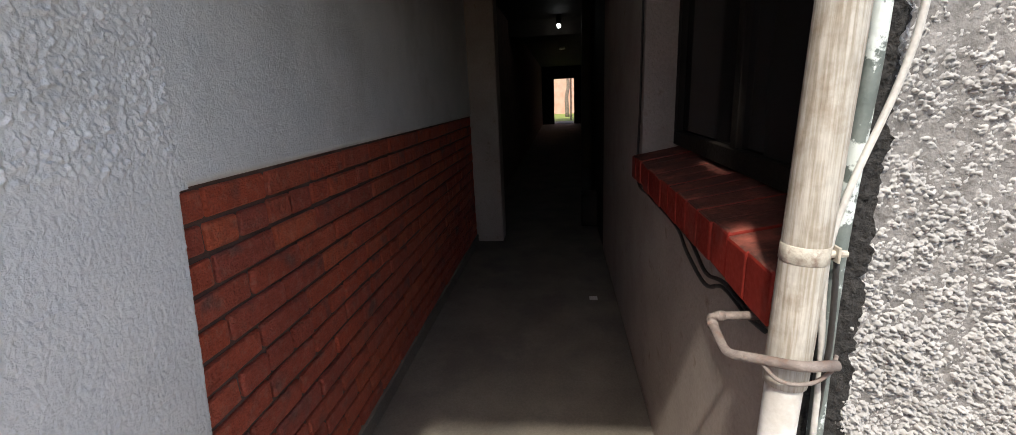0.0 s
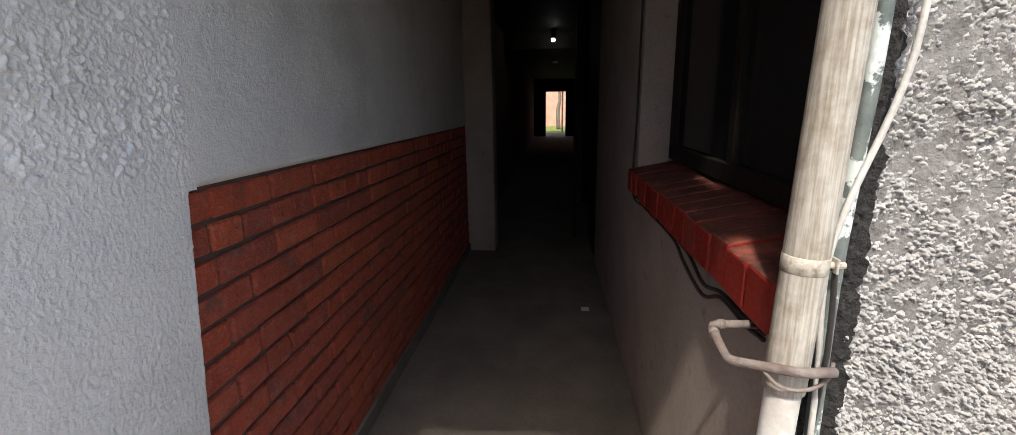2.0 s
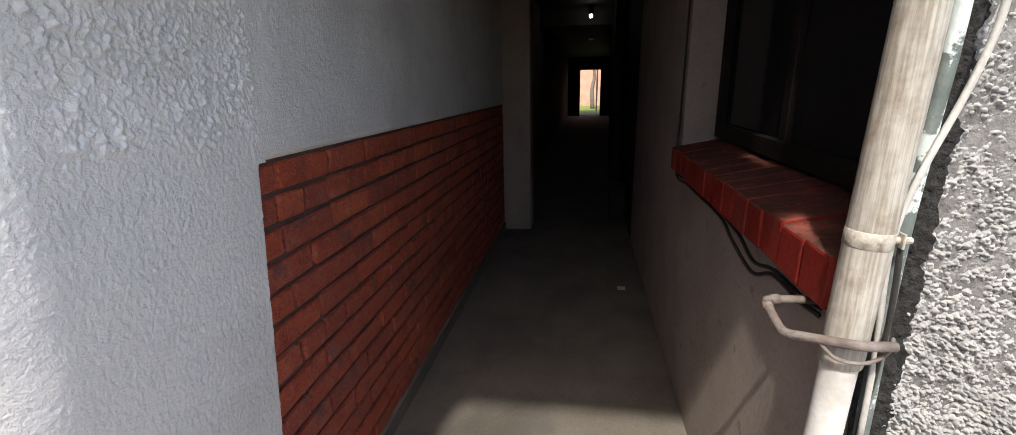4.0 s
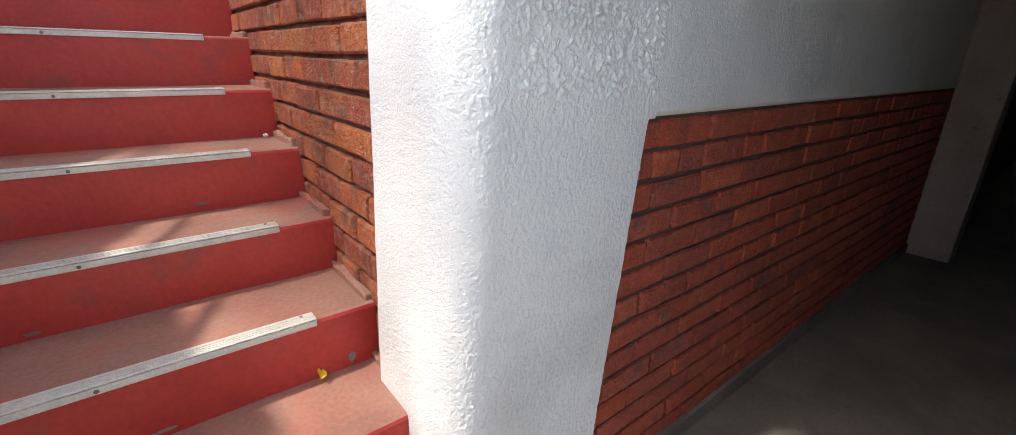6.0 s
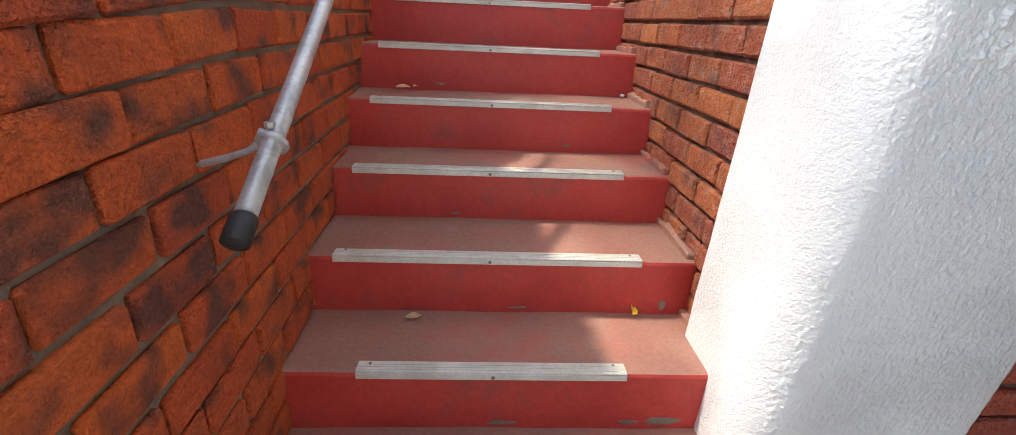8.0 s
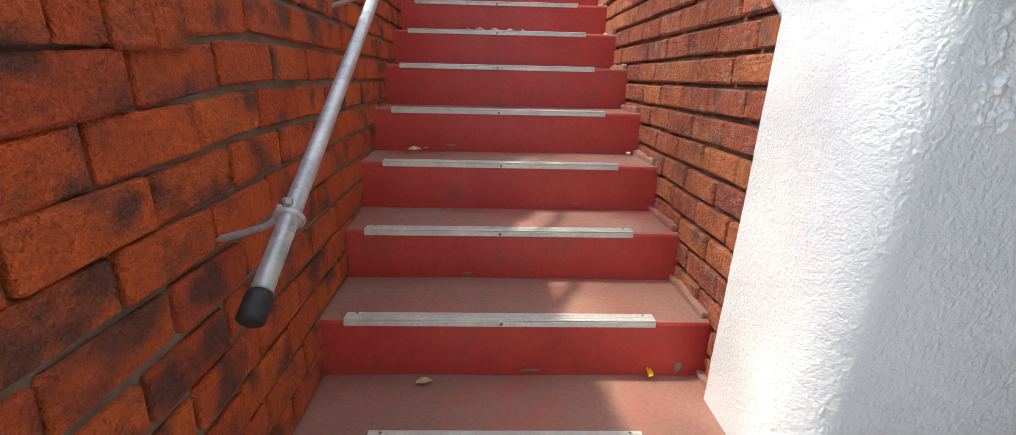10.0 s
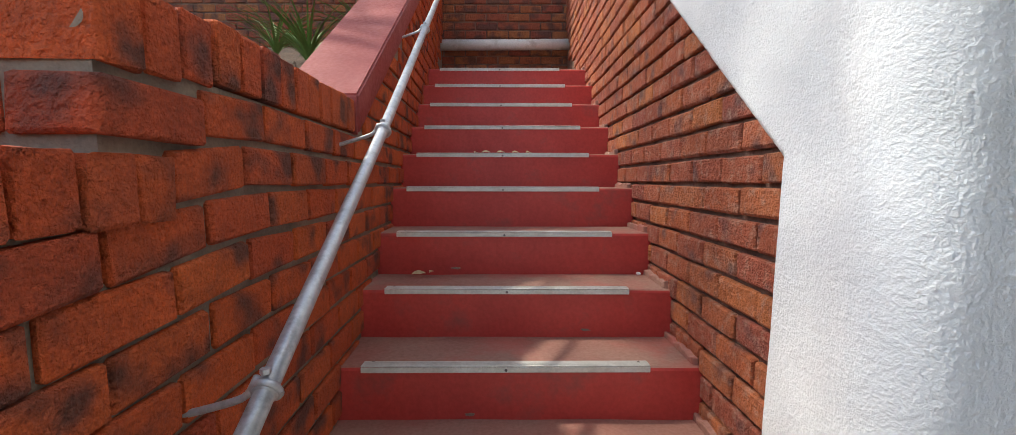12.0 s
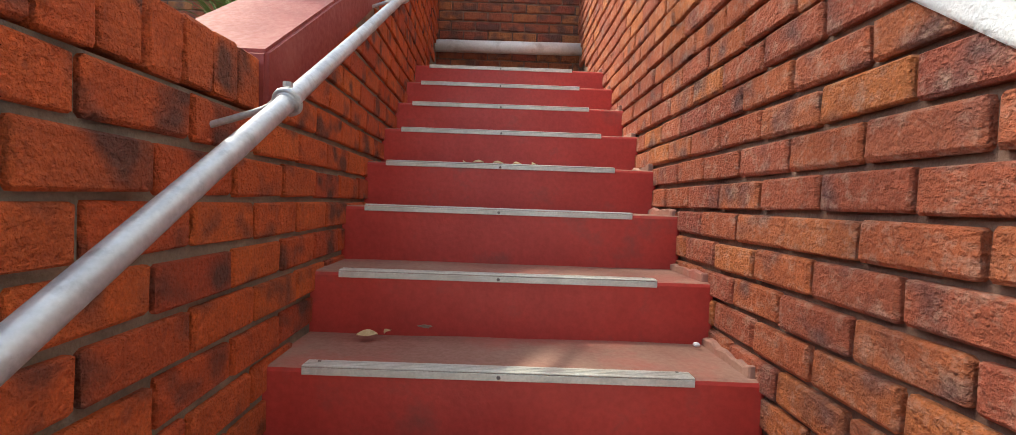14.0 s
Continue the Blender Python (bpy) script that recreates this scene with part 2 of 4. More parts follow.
def add_box(bm, x0, x1, y0, y1, z0, z1, bevel=0.0, mat=0, seg=1):
    r = bmesh.ops.create_cube(bm, size=1.0, matrix=Matrix.LocRotScale(((x0 + x1) / 2, (y0 + y1) / 2, (z0 + z1) / 2), None, (x1 - x0, y1 - y0, z1 - z0)))
    vs = r["verts"]
    fs = list({f for v in vs for f in v.link_faces})
    if bevel:
        es = list({e for v in vs for e in v.link_edges})
        fs = bmesh.ops.bevel(bm, geom=es, offset=bevel, segments=seg, affect="EDGES", profile=0.5)["faces"] + [f for f in fs if f.is_valid]
    for f in fs:
        if f.is_valid:
            f.material_index = mat
    return fs


def box_mesh(x0, x1, y0, y1, z0, z1, bevel=0.0, seg=1):
    bm = bmesh.new()
    add_box(bm, x0, x1, y0, y1, z0, z1, bevel, 0, seg)
    return bm


def tube(bm, pts, r, sides=12, cap=True):
    """A round bar along a line of points."""
    pts = [Vector(p) for p in pts]
    rings = []
    side = None
    for i, p in enumerate(pts):
        d = (pts[min(i + 1, len(pts) - 1)] - pts[max(i - 1, 0)]).normalized()
        if side is None:
            side = d.cross(Vector((0, 0, 1)) if abs(d.z) < 0.9 else Vector((1, 0, 0))).normalized()
        side = (side - d * side.dot(d)).normalized()
        up = d.cross(side)
        rr = r[i] if isinstance(r, (list, tuple)) else r
        rings.append([bm.verts.new(p + (side * math.cos(a) + up * math.sin(a)) * rr) for a in (2 * math.pi * k / sides for k in range(sides))])
    for a, b in zip(rings, rings[1:]):
        for k in range(sides):
            f = bm.faces.new((a[k], a[(k + 1) % sides], b[(k + 1) % sides], b[k]))
            f.smooth = True
    if cap:
        bm.faces.new(list(reversed(rings[0])))
        bm.faces.new(rings[-1])


def curve_pts(pts, steps=6):
    """A smooth line through the points."""
    p = [Vector(q) for q in pts]
    p = [p[0] * 2 - p[1]] + p + [p[-1] * 2 - p[-2]]
    out = []
    for i in range(1, len(p) - 2):
        for k in range(steps):
            t = k / steps
            a, b, c, d = p[i - 1 : i + 3]
            out.append(0.5 * (2 * b + (c - a) * t + (2 * a - 5 * b + 4 * c - d) * t * t + (3 * b - a - 3 * c + d) * t ** 3))
    return out + [p[-2]]


def sheet(name, nu, nv, place, mats, parent=None, smooth=True):
    """A grid whose points are place(u, v), u and v from 0 to 1."""
    verts = [place(i / nu, j / nv) for j in range(nv + 1) for i in range(nu + 1)]
    w = nu + 1
    faces = [(j * w + i, j * w + i + 1, (j + 1) * w + i + 1, (j + 1) * w + i) for j in range(nv) for i in range(nu)]
    me = bpy.data.meshes.new(name)
    me.from_pydata(verts, [], faces)
    me.materials.append(M[mats])
    if smooth:
        me.shade_smooth()
    ob = new(name, me)
    if parent is not None:
        ob.parent = parent
    return ob


def lumps(p, size, kind="soft"):
    v = noise.fractal(Vector(p) / size, 0.9, 2.1, 4)
    return v if kind == "soft" else max(0.0, v) ** 1.3


# ---- large structure ----
WALL_L, WALL_R = -0.465, 0.605   # brick faces beside the stairs
SKEW = -0.036                    # the left wall leaves the stairs slowly
PASS_L, PASS_R = 0.116, -1.085   # faces of the passage
FACADE = 0.962
WIN_END = 2.43                   # far jamb of the passage window
RISE, GOING, NOSE = 0.175, 0.28, 0.283


def left_x(y):
    return WALL_L + SKEW * y


def rake(y):
    return 1.122 + 0.803 * (y - 0.437)


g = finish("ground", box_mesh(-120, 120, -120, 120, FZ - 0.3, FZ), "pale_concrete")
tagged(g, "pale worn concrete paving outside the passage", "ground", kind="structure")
# floor toned darker than the paving so the passage shade sits in its colour
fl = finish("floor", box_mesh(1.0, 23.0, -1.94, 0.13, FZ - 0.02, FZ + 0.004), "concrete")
tagged(fl, "worn concrete passage floor, its tone lowered for shade", "floor", kind="structure")

# stair walls: the mortar bodies
w = finish("wall_east", box_mesh(WALL_R + 0.018, 0.95, 0.34, 4.24, FZ, 4.0), "mortar_red")
wall_east = tagged(w, "weathered red brick wall beside the stairs, white plaster above", "wall", kind="structure")
bm = bmesh.new()
prof = [(-0.9, FZ), (4.4, FZ), (4.4, 1.24 + 0.66 * (4.4 - 1.0)), (1.065, 1.244), (0.004, 1.244), (0.004, 1.105), (-0.9, 1.105)]
fa = bm.faces.new([bm.verts.new((left_x(y) - 0.012, y, z)) for y, z in prof])
ex = bmesh.ops.extrude_face_region(bm, geom=[fa])
for v in ex["geom"]:
    if isinstance(v, bmesh.types.BMVert):
        v.co.x -= 0.21
bmesh.ops.recalc_face_normals(bm, faces=bm.faces)
w = finish("wall_west", bm, "mortar_dark")
wall_west = tagged(w, "red brick retaining wall with a brick-on-edge top", "wall", kind="structure")
w = finish("wall_north", box_mesh(-9, 1.0, 4.25, 4.5, FZ, 5.0), "mortar_red")
wall_north = tagged(w, "tall red brick wall behind the top landing", "wall", kind="structure")

# passage
w = finish("wall_passage_left", box_mesh(0.95, 24, PASS_L + 0.017, 0.6, FZ, 2.4), "mortar_deep")
wall_pass = tagged(w, "passage wall of red brick under white plaster", "wall", kind="structure")
bm = bmesh.new()
add_box(bm, FACADE + 0.014, 4.4, PASS_R - 0.22, PASS_R, FZ, 0.665)
add_box(bm, WIN_END, 4.4, PASS_R - 0.22, PASS_R, 0.665, 2.4)
add_box(bm, FACADE + 0.014, 0.985, PASS_R - 0.22, PASS_R, 0.665, 2.4)
add_box(bm, 0.985, WIN_END, PASS_R - 0.22, PASS_R, 2.0, 2.4)
w = finish("wall_passage_right", bm, "inner_plaster")
tagged(w, "dirty cream plastered passage wall with a deep window", "wall", kind="structure")
# unseen slab added to edge the sun patch and cut skylight inside
cn = finish("canopy", box_mesh(0.36, 0.96, -1.0, 0.43, 1.98, 2.4), "plaster")
tagged(cn, "unseen slab added over the passage mouth to bound the sun patch", "canopy", kind="structure")
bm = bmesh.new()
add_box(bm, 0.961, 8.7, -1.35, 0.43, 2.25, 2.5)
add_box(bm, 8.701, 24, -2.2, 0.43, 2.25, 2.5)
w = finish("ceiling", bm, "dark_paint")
tagged(w, "passage ceiling coloured dark to stand for shade", "ceiling", kind="structure")
w = finish("wall_upper", box_mesh(0.95, 24, -6, 0.6, 2.5, 5.0), "plaster")
tagged(w, "white plastered upper storey wall", "wall", kind="structure")
# wall split here so its far part can carry shade in its colour
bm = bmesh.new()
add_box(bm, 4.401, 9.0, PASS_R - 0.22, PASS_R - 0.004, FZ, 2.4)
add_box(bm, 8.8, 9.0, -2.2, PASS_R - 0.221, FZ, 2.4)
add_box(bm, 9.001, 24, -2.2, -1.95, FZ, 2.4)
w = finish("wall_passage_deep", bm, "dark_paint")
tagged(w, "wall deep in the passage, its shade put into the colour", "wall", kind="structure")
w = finish("ceiling_room", box_mesh(FACADE, 8, -4.2, -1.351, 2.3, 2.5), "inner_plaster")
tagged(w, "plain ceiling of the room behind the window", "ceiling", kind="structure")
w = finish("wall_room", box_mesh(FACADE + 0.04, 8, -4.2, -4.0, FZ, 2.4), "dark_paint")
tagged(w, "back wall of the room behind the window, coloured dark for shade", "wall", kind="structure")
w = finish("wall_room_end", box_mesh(7.8, 8.0, -4.0, PASS_R - 0.22, FZ, 2.4), "inner_plaster")
tagged(w, "dim end wall of the room behind the window", "wall", kind="structure")

# out-of-view wall added to hold low western light out of the passage
w = finish("wall_sky_block", box_mesh(-3.85, -3.6, -9.0, -0.881, FZ, 1.5), "yard_wall")
tagged(w, "plain unseen wall added to keep low sky light out of the passage", "wall", kind="structure")

# rough facade
bm = bmesh.new()
add_box(bm, FACADE + 0.006, FACADE + 0.0135, -1.30, PASS_R - 0.001, FZ, 2.3)
add_box(bm, FACADE + 0.012, FACADE + 0.2, -4.2, -1.301, FZ, 2.3)
rc = finish("wall_facade", bm, "roughcast")
wall_facade = tagged(rc, "roughcast grey-white facade in sunlight", "wall", kind="structure")


def cells(p, size):
    return noise.voronoi(Vector(p) / size)[0][0]


def blob(d, r=0.62):
    return math.sqrt(max(0.0, 1 - (d / r) ** 2))


def rough_place(u, v):
    y, z = PASS_R - 0.012 - 1.0 * u, FZ + 2.2 * v
    h = 0.006 * lumps((2.0, y, z), 0.10) + 0.002 * lumps((4.0, y, z), 0.012)
    return (FACADE - h, y, z)


def spatter_place(u, v):
    y, z = PASS_R - 0.078 - 0.37 * u, 0.3 + 0.9 * v
    p = (1.0, y, z)
    thick = 0.50 + 0.45 * noise.noise(Vector(p) * 14) + 0.6 * noise.noise(Vector(p) * 55) + max(0, 0.85 - z) * 1.1
    h = max(0.0, thick) * (0.0082 * blob(cells(p, 0.0092)) + 0.0064 * blob(cells((3, y, z), 0.0052)) + 0.003 * lumps((5.0, y, z), 0.006))
    return (FACADE - 0.006 * lumps((2.0, y, z), 0.10) + 0.0032 - h, y, z)


sheet("plaster_base", 60, 120, rough_place, "roughcast", wall_facade)
sheet("plaster_spatter", 340, 740, spatter_place, "spatter", wall_facade)


# ragged strip modelled where the downpipe and conduit throw their shadow
def shadow_strip_place(u, v):
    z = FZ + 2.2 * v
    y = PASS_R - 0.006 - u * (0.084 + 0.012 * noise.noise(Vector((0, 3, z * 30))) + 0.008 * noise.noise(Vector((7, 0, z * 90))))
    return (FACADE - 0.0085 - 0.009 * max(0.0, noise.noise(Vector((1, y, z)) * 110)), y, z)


sheet("stained_edge", 30, 420, shadow_strip_place, "shadow_grime", wall_facade)


# white pier with its rounded arris
def plaster_relief(p):
    x, y, z = p
    q = Vector(p)
    coarse = min(1.0, max(0.0, (z - 0.90 + 0.04 * noise.noise(q * 4)) / 0.05)) * min(1.0, max(0.15, (1.75 - x) / 0.7))
    coarse *= min(1.0, max(0.0, (0.128 - y) / 0.01)) * min(1.0, max(0.0, (x - 0.72) / 0.06))
    patch = 0.6 + 0.5 * noise.noise(q * 14)
    h = 0.0055 * coarse * max(0.0, patch) * (2.6 * max(0.0, noise.fractal(q / 0.0135, 0.8, 2.0, 2) - 0.05) ** 0.8 + 0.5 * blob(cells((x + 5, y, z), 0.0095), 0.5))
    combed = lumps((x * 1.4, y * 1.4, z * 0.95), 0.0115)
    h += (0.0015 + 0.0009 * noise.noise(q * 5)) * combed * (0.14 + 0.86 * min(1.0, max(0.0, (0.15 - y) / 0.035))) + 0.0018 * lumps(p, 0.16)
    for level, wave in ((0.74, 0.6), (0.42, 1.3)):
        d = z - level - 0.02 * math.sin(x * 5 + wave) - 0.01 * noise.noise(q * 8)
        h += 0.0014 * max(0.0, 1 - abs(d) / 0.006) if y < 0.125 else 0.0
    return h


def face_x(z):
    return min(0.599, 0.594 + 0.033 * (z - 1.0))


def panel_edge(z):
    return 1.078 + 0.1 * z if z < 0.866 else 1.165


def pier_place(u, v):
    z = FZ + 2.0 * v if v < 0.975 else 1.6 + 32 * (v - 0.975)
    xf = face_x(z)
    r = 0.09 + 0.035 * min(1.2, max(0, z))
    xe = panel_edge(z)
    a, b, c = 0.44 - PASS_L - r, r * math.pi / 2, xe - xf - r
    s = u * (a + b + c + 0.05) - 0.025
    if s < 0:
        x, y, n = xf - s, 0.44, (-1, 0)
    elif s < a:
        x, y, n = xf, 0.44 - s, (-1, 0)
    elif s < a + b:
        t = (s - a) / r
        x, y, n = xf + r - r * math.cos(t), PASS_L + r - r * math.sin(t), (-math.cos(t), -math.sin(t))
    elif s < a + b + c:
        x, y, n = xf + r + s - a - b, PASS_L, (0, -1)
    else:
        x, y, n = (xe, PASS_L + s - a - b - c, (0, -1)) if z < 0.866 else (xf + r + s - a - b, PASS_L, (0, -1))
    h = plaster_relief((x, y, z)) + (0.001 if x > 1.15 and z > 0.86 else 0)
    return (x + n[0] * h, y + n[1] * h, z)


pier = finish("pier", box_mesh(0.74, 1.14, 0.24, 0.335, FZ, 3.9), "plaster")
tagged(pier, "white painted plaster pier with a rounded corner", "pier", kind="structure")
sheet("plaster_coat", 380, 720, pier_place, "plaster", pier)


def band_place(u, v):
    x, z = 1.165 + 3.6 * u, 0.866 + 1.5 * v
    if v == 0:
        return (x, PASS_L + 0.02, z)
    return (x, PASS_L - plaster_relief((x, PASS_L, z)), z)


sheet("plaster_coat", 260, 120, band_place, "plaster", wall_pass)


def slab_place(u, v):
    y = 0.437 + 3.8 * u
    z0 = rake(y)
    z = z0 + (4.2 - z0) * max(0, v) if z0 < 4.2 else z0
    xf = face_x(z)
    if v == 0:
        return (0.63, y, z0)
    return (xf - plaster_relief((xf, y, z)), y, z)


sheet("plaster_coat", 220, 220, slab_place, "plaster", wall_east)

# ---- stairs ----
stairs = tagged(empty("staircase", 0.0, 0.0, 0.0), "straight flight of red painted concrete steps", "stairs", kind="structure")
XL = {1: -0.306, 2: -0.423, 3: -0.432, 4: -0.429, 5: -0.447, 6: -0.461, 7: -0.465, 8: -0.469, 9: -0.478, 10: -0.487, 11: -0.49}
XR = {1: 0.357, 2: 0.450, 3: 0.452, 4: 0.455, 5: 0.453, 6: 0.451, 7: 0.448, 8: 0.444, 9: 0.432, 10: 0.42, 11: 0.41}


def nose_y(k):
    return 0.278 + 0.2785 * (k - 1) - (0.012 if k == 2 else 0)


def tread_z(k):
    return RISE * k + 0.001 - (0.008 if 3 <= k <= 5 else 0.0)


def step(k):
    y0, z1 = nose_y(k), tread_z(k)
    y1 = nose_y(k + 1) + 0.03 if k < 11 else 4.26
    bm = bmesh.new()
    add_box(bm, left_x(y0) - 0.03, 0.62 if k > 0 else 0.6, y0, y1, z1 - RISE - (0.02 if k > -1 else 0.005), z1, 0.012, 0, 2)
    bm.normal_update()
    for f in bm.faces:
        f.material_index = 1 if f.normal.z > 0.8 else 0
    bmesh.ops.subdivide_edges(bm, edges=[e for e in bm.edges if e.calc_length() > 0.5], cuts=24, use_grid_fill=True)
    for v in bm.verts:
        v.co += Vector((0, noise.noise(v.co * 6) * 0.004, noise.noise(v.co * 5 + Vector((9, 0, 0))) * 0.003))
    s = part("step", bm, ["red_riser", "red_tread"], stairs)
    if k in XL:
        strip(k, s, y0, z1)
        bm = bmesh.new()
        add_box(bm, 0.588, 0.61, y0 + 0.02, min(y1, 3.4), z1 - 0.01, z1 + 0.022, 0.004)
        bmesh.ops.subdivide_edges(bm, edges=[e for e in bm.edges if e.calc_length() > 0.1], cuts=9, use_grid_fill=True)
        for v in bm.verts:
            if v.co.z > z1:
                v.co += Vector((noise.noise(v.co * 30) * 0.004, 0, noise.noise(v.co * 22) * 0.014))
        part("skirting", bm, "red_tread", s, "uneven red paint along the wall foot")
    return s


def strip(k, parent, y0, z1):
    x0, x1 = XL[k], XR[k]
    bm = bmesh.new()
    add_box(bm, x0, x1, y0 - 0.005, y0 + 0.036, z1 + 0.0015, z1 + 0.006, 0.0015)
    add_box(bm, x0, x1, y0 - 0.0055, y0 - 0.001, z1 - 0.016, z1 + 0.0005, 0.0012)
    for r in range(3):
        add_box(bm, x0 + 0.003, x1 - 0.003, y0 + 0.004 + r * 0.009, y0 + 0.008 + r * 0.009, z1 + 0.005, z1 + 0.0072)
    bmesh.ops.rotate(bm, cent=((x0 + x1) / 2, y0, z1), matrix=Matrix.Rotation(radians((k * 37 % 7 - 3) * 0.12), 3, "Z"), verts=bm.verts)
    part("nosing_strip", bm, "aluminium", parent, "worn ribbed aluminium nosing strip")
    for x, y, z, ax in ((x0 + 0.03, y0 + 0.026, z1 + 0.006, "Z"), (x1 - 0.03, y0 + 0.026, z1 + 0.006, "Z"), ((x0 + x1) / 2, y0 - 0.006, z1 - 0.008, "Y")):
        bm = bmesh.new()
        m = Matrix.Translation((x, y, z)) @ (Matrix.Rotation(radians(90), 4, "X") if ax == "Y" else Matrix.Identity(4))
        bmesh.ops.create_cone(bm, cap_ends=True, segments=10, radius1=0.0055, radius2=0.004, depth=0.004, matrix=m)
        part("screw", bm, "rust", parent)


for k in range(-1, 12):
    step(k)


# ---- brickwork ----
def brick_meshes(kind, w=0.219, h=0.0715, d=0.05, wear=0.0022):
    out = []
    for i in range(7):
        bm = box_mesh(-w / 2, w / 2, -d, 0, -h / 2, h / 2, 0.0055)
        for v in bm.verts:
            if v.co.y > -d / 2:
                v.co += Vector((random.uniform(-wear, wear), random.uniform(-wear, wear) * 0.7, random.uniform(-wear, wear)))
        me = bpy.data.meshes.new("brick")
        bm.normal_update()
        bm.to_mesh(me)
        bm.free()
        me.materials.append(M[kind])
        out.append(me)
    return out


def lay(parent, kind, base, turn, length, keep, z_low, z_high, most, near, bed, course, module, joints, heads=(), dip=None):
    """Courses along local +x from base; joints: where one upright joint stands in even and odd courses; heads: courses of headers.
    Those kept past the most wanted as parts are joined."""
    stock = brick_meshes(kind, module - 0.0105, course - 0.0135)
    short = brick_meshes(kind, module / 2 - 0.0105, course - 0.0135)
    face = Matrix.Translation(base) @ Matrix.Rotation(radians(turn), 4, "Z")
    spots = []
    for c in range(math.ceil((z_low - bed) / course), math.floor((z_high - bed) / course)):
        z = bed + (c + 0.5) * course
        span = module / 2 if c in heads else module
        x = joints[c % 2] % span - span + random.uniform(-0.006, 0.006)
        while x < length:
            if keep(x + span / 2, z):
                spots.append((x + span / 2, z, c, span))
            x += span
    spots.sort(key=lambda s: abs(s[0] - near) + 0.25 * abs(s[1] - 0.8))
    rest = []
    for i, (x, z, c, span) in enumerate(spots):
        sink = dip(x, z) if dip else 0.0
        lean = math.atan((dip(x + 0.05, z) - dip(x - 0.05, z)) / 0.1) if dip else 0.0
        z -= sink
        m = Matrix.Translation((x, random.uniform(-0.003, 0.003), z + random.uniform(-0.002, 0.002))) @ Matrix.Rotation(random.uniform(-0.008, 0.008) + lean, 4, "Y") @ Matrix.Rotation(random.uniform(-0.012, 0.012), 4, "Z")
        x_lo, x_hi = max(x - span / 2, 0.0), min(x + span / 2, length)
        if x_hi - x_lo < 0.03:
            continue
        if x_hi - x_lo < span - 0.005:
            m = Matrix.Translation(((x_lo + x_hi) / 2, 0, z)) @ Matrix.Diagonal(((x_hi - x_lo) / span, 1, 1, 1))
        pool = short if span < module else stock
        if i < most:
            ob = new("brick", pool[(i * 5 + c) % 7])
            ob.parent = parent
            ob.matrix_parent_inverse = parent.matrix_world.inverted()
            ob.matrix_world = face @ m
        else:
            rest.append((face @ m, pool))
    if rest:
        bm = bmesh.new()
        for i, (m, pool) in enumerate(rest):
            me = pool[i % 7]
            vs = [bm.verts.new(m @ v.co) for v in me.vertices]
            for p in me.polygons:
                bm.faces.new([vs[k] for k in p.vertices])
        ob = part("far_bricks", bm, kind, parent)
        ob["kind"] = "stuff"
        ob.matrix_parent_inverse = parent.matrix_world.inverted()
    return len(spots)


def step_top(y):
    return RISE * max(-1, math.floor((y - 0.278) / 0.2785) + 1)


lay(wall_east, "brick_right", (WALL_R, 0.40, 0), 90, 3.86, lambda x, z: z > step_top(0.40 + x - 0.12) - 0.03 and z < rake(0.40 + x) + 0.09, -0.1, 4.0, 300, 0.3, 1.158, 0.0827, 0.2085, (0.245, 0.143))
TURN_L = -90 - math.degrees(math.atan(SKEW))
BED, COURSE = 1.244, 0.0885      # a bed joint of the retaining wall and its gauge


def in_west_wall(y, z):
    """The wall steps up at its brick-on-edge end, then follows the coping."""
    if y > 1.17 and z > BED:
        return z < 1.31 + 0.66 * (y - 1.17)
    return z < BED - 2 * COURSE or y > (0.12 if z < BED - COURSE else 0.24) and z < BED


def west_dip(x, z):
    """The upper courses sag a little towards the low end of the wall."""
    return 0.1 * max(0.0, x - 4.1) * min(1.0, max(0.0, (z - 0.75) / 0.3))


lay(wall_west, "brick_left", (left_x(4.4), 4.4, 0), TURN_L, 5.3, lambda x, z: z > step_top(4.4 - x - 0.12) - 0.03 and in_west_wall(4.4 - x, z), FZ, 3.6, 300, 4.1, BED, COURSE, 0.213, (4.287, 4.416), (), west_dip)
lay(wall_pass, "brick_smooth", (4.8, PASS_L + 0.004, 0), 180, 3.76, lambda x, z: z > -0.26 and z < 0.9, -0.30, 0.87, 300, 3.6, 0.866, 0.083, 0.25, (3.456, 3.57), (-2, -7))
lay(wall_north, "brick_back", (1.0, 4.238, 0), 180, 6.0, lambda x, z: True, 1.9, 4.2, 40, 1.0, BED, 0.083, 0.215, (0.0, 0.107))

# the corner bricks that show their ends where the retaining wall steps up
for x0, x1, y1 in ((-0.575, -0.4635, 0.191), (-0.688, -0.586, 0.1)):
    bm = box_mesh(x0, x1, -0.007, y1, BED - COURSE - 0.016, BED - 0.03, 0.007, 2)
    for v in bm.verts:
        v.co += Vector((random.uniform(-0.002, 0.002), random.uniform(-0.002, 0.002), random.uniform(-0.002, 0.002)))
    part("brick", bm, "brick_left", wall_west)


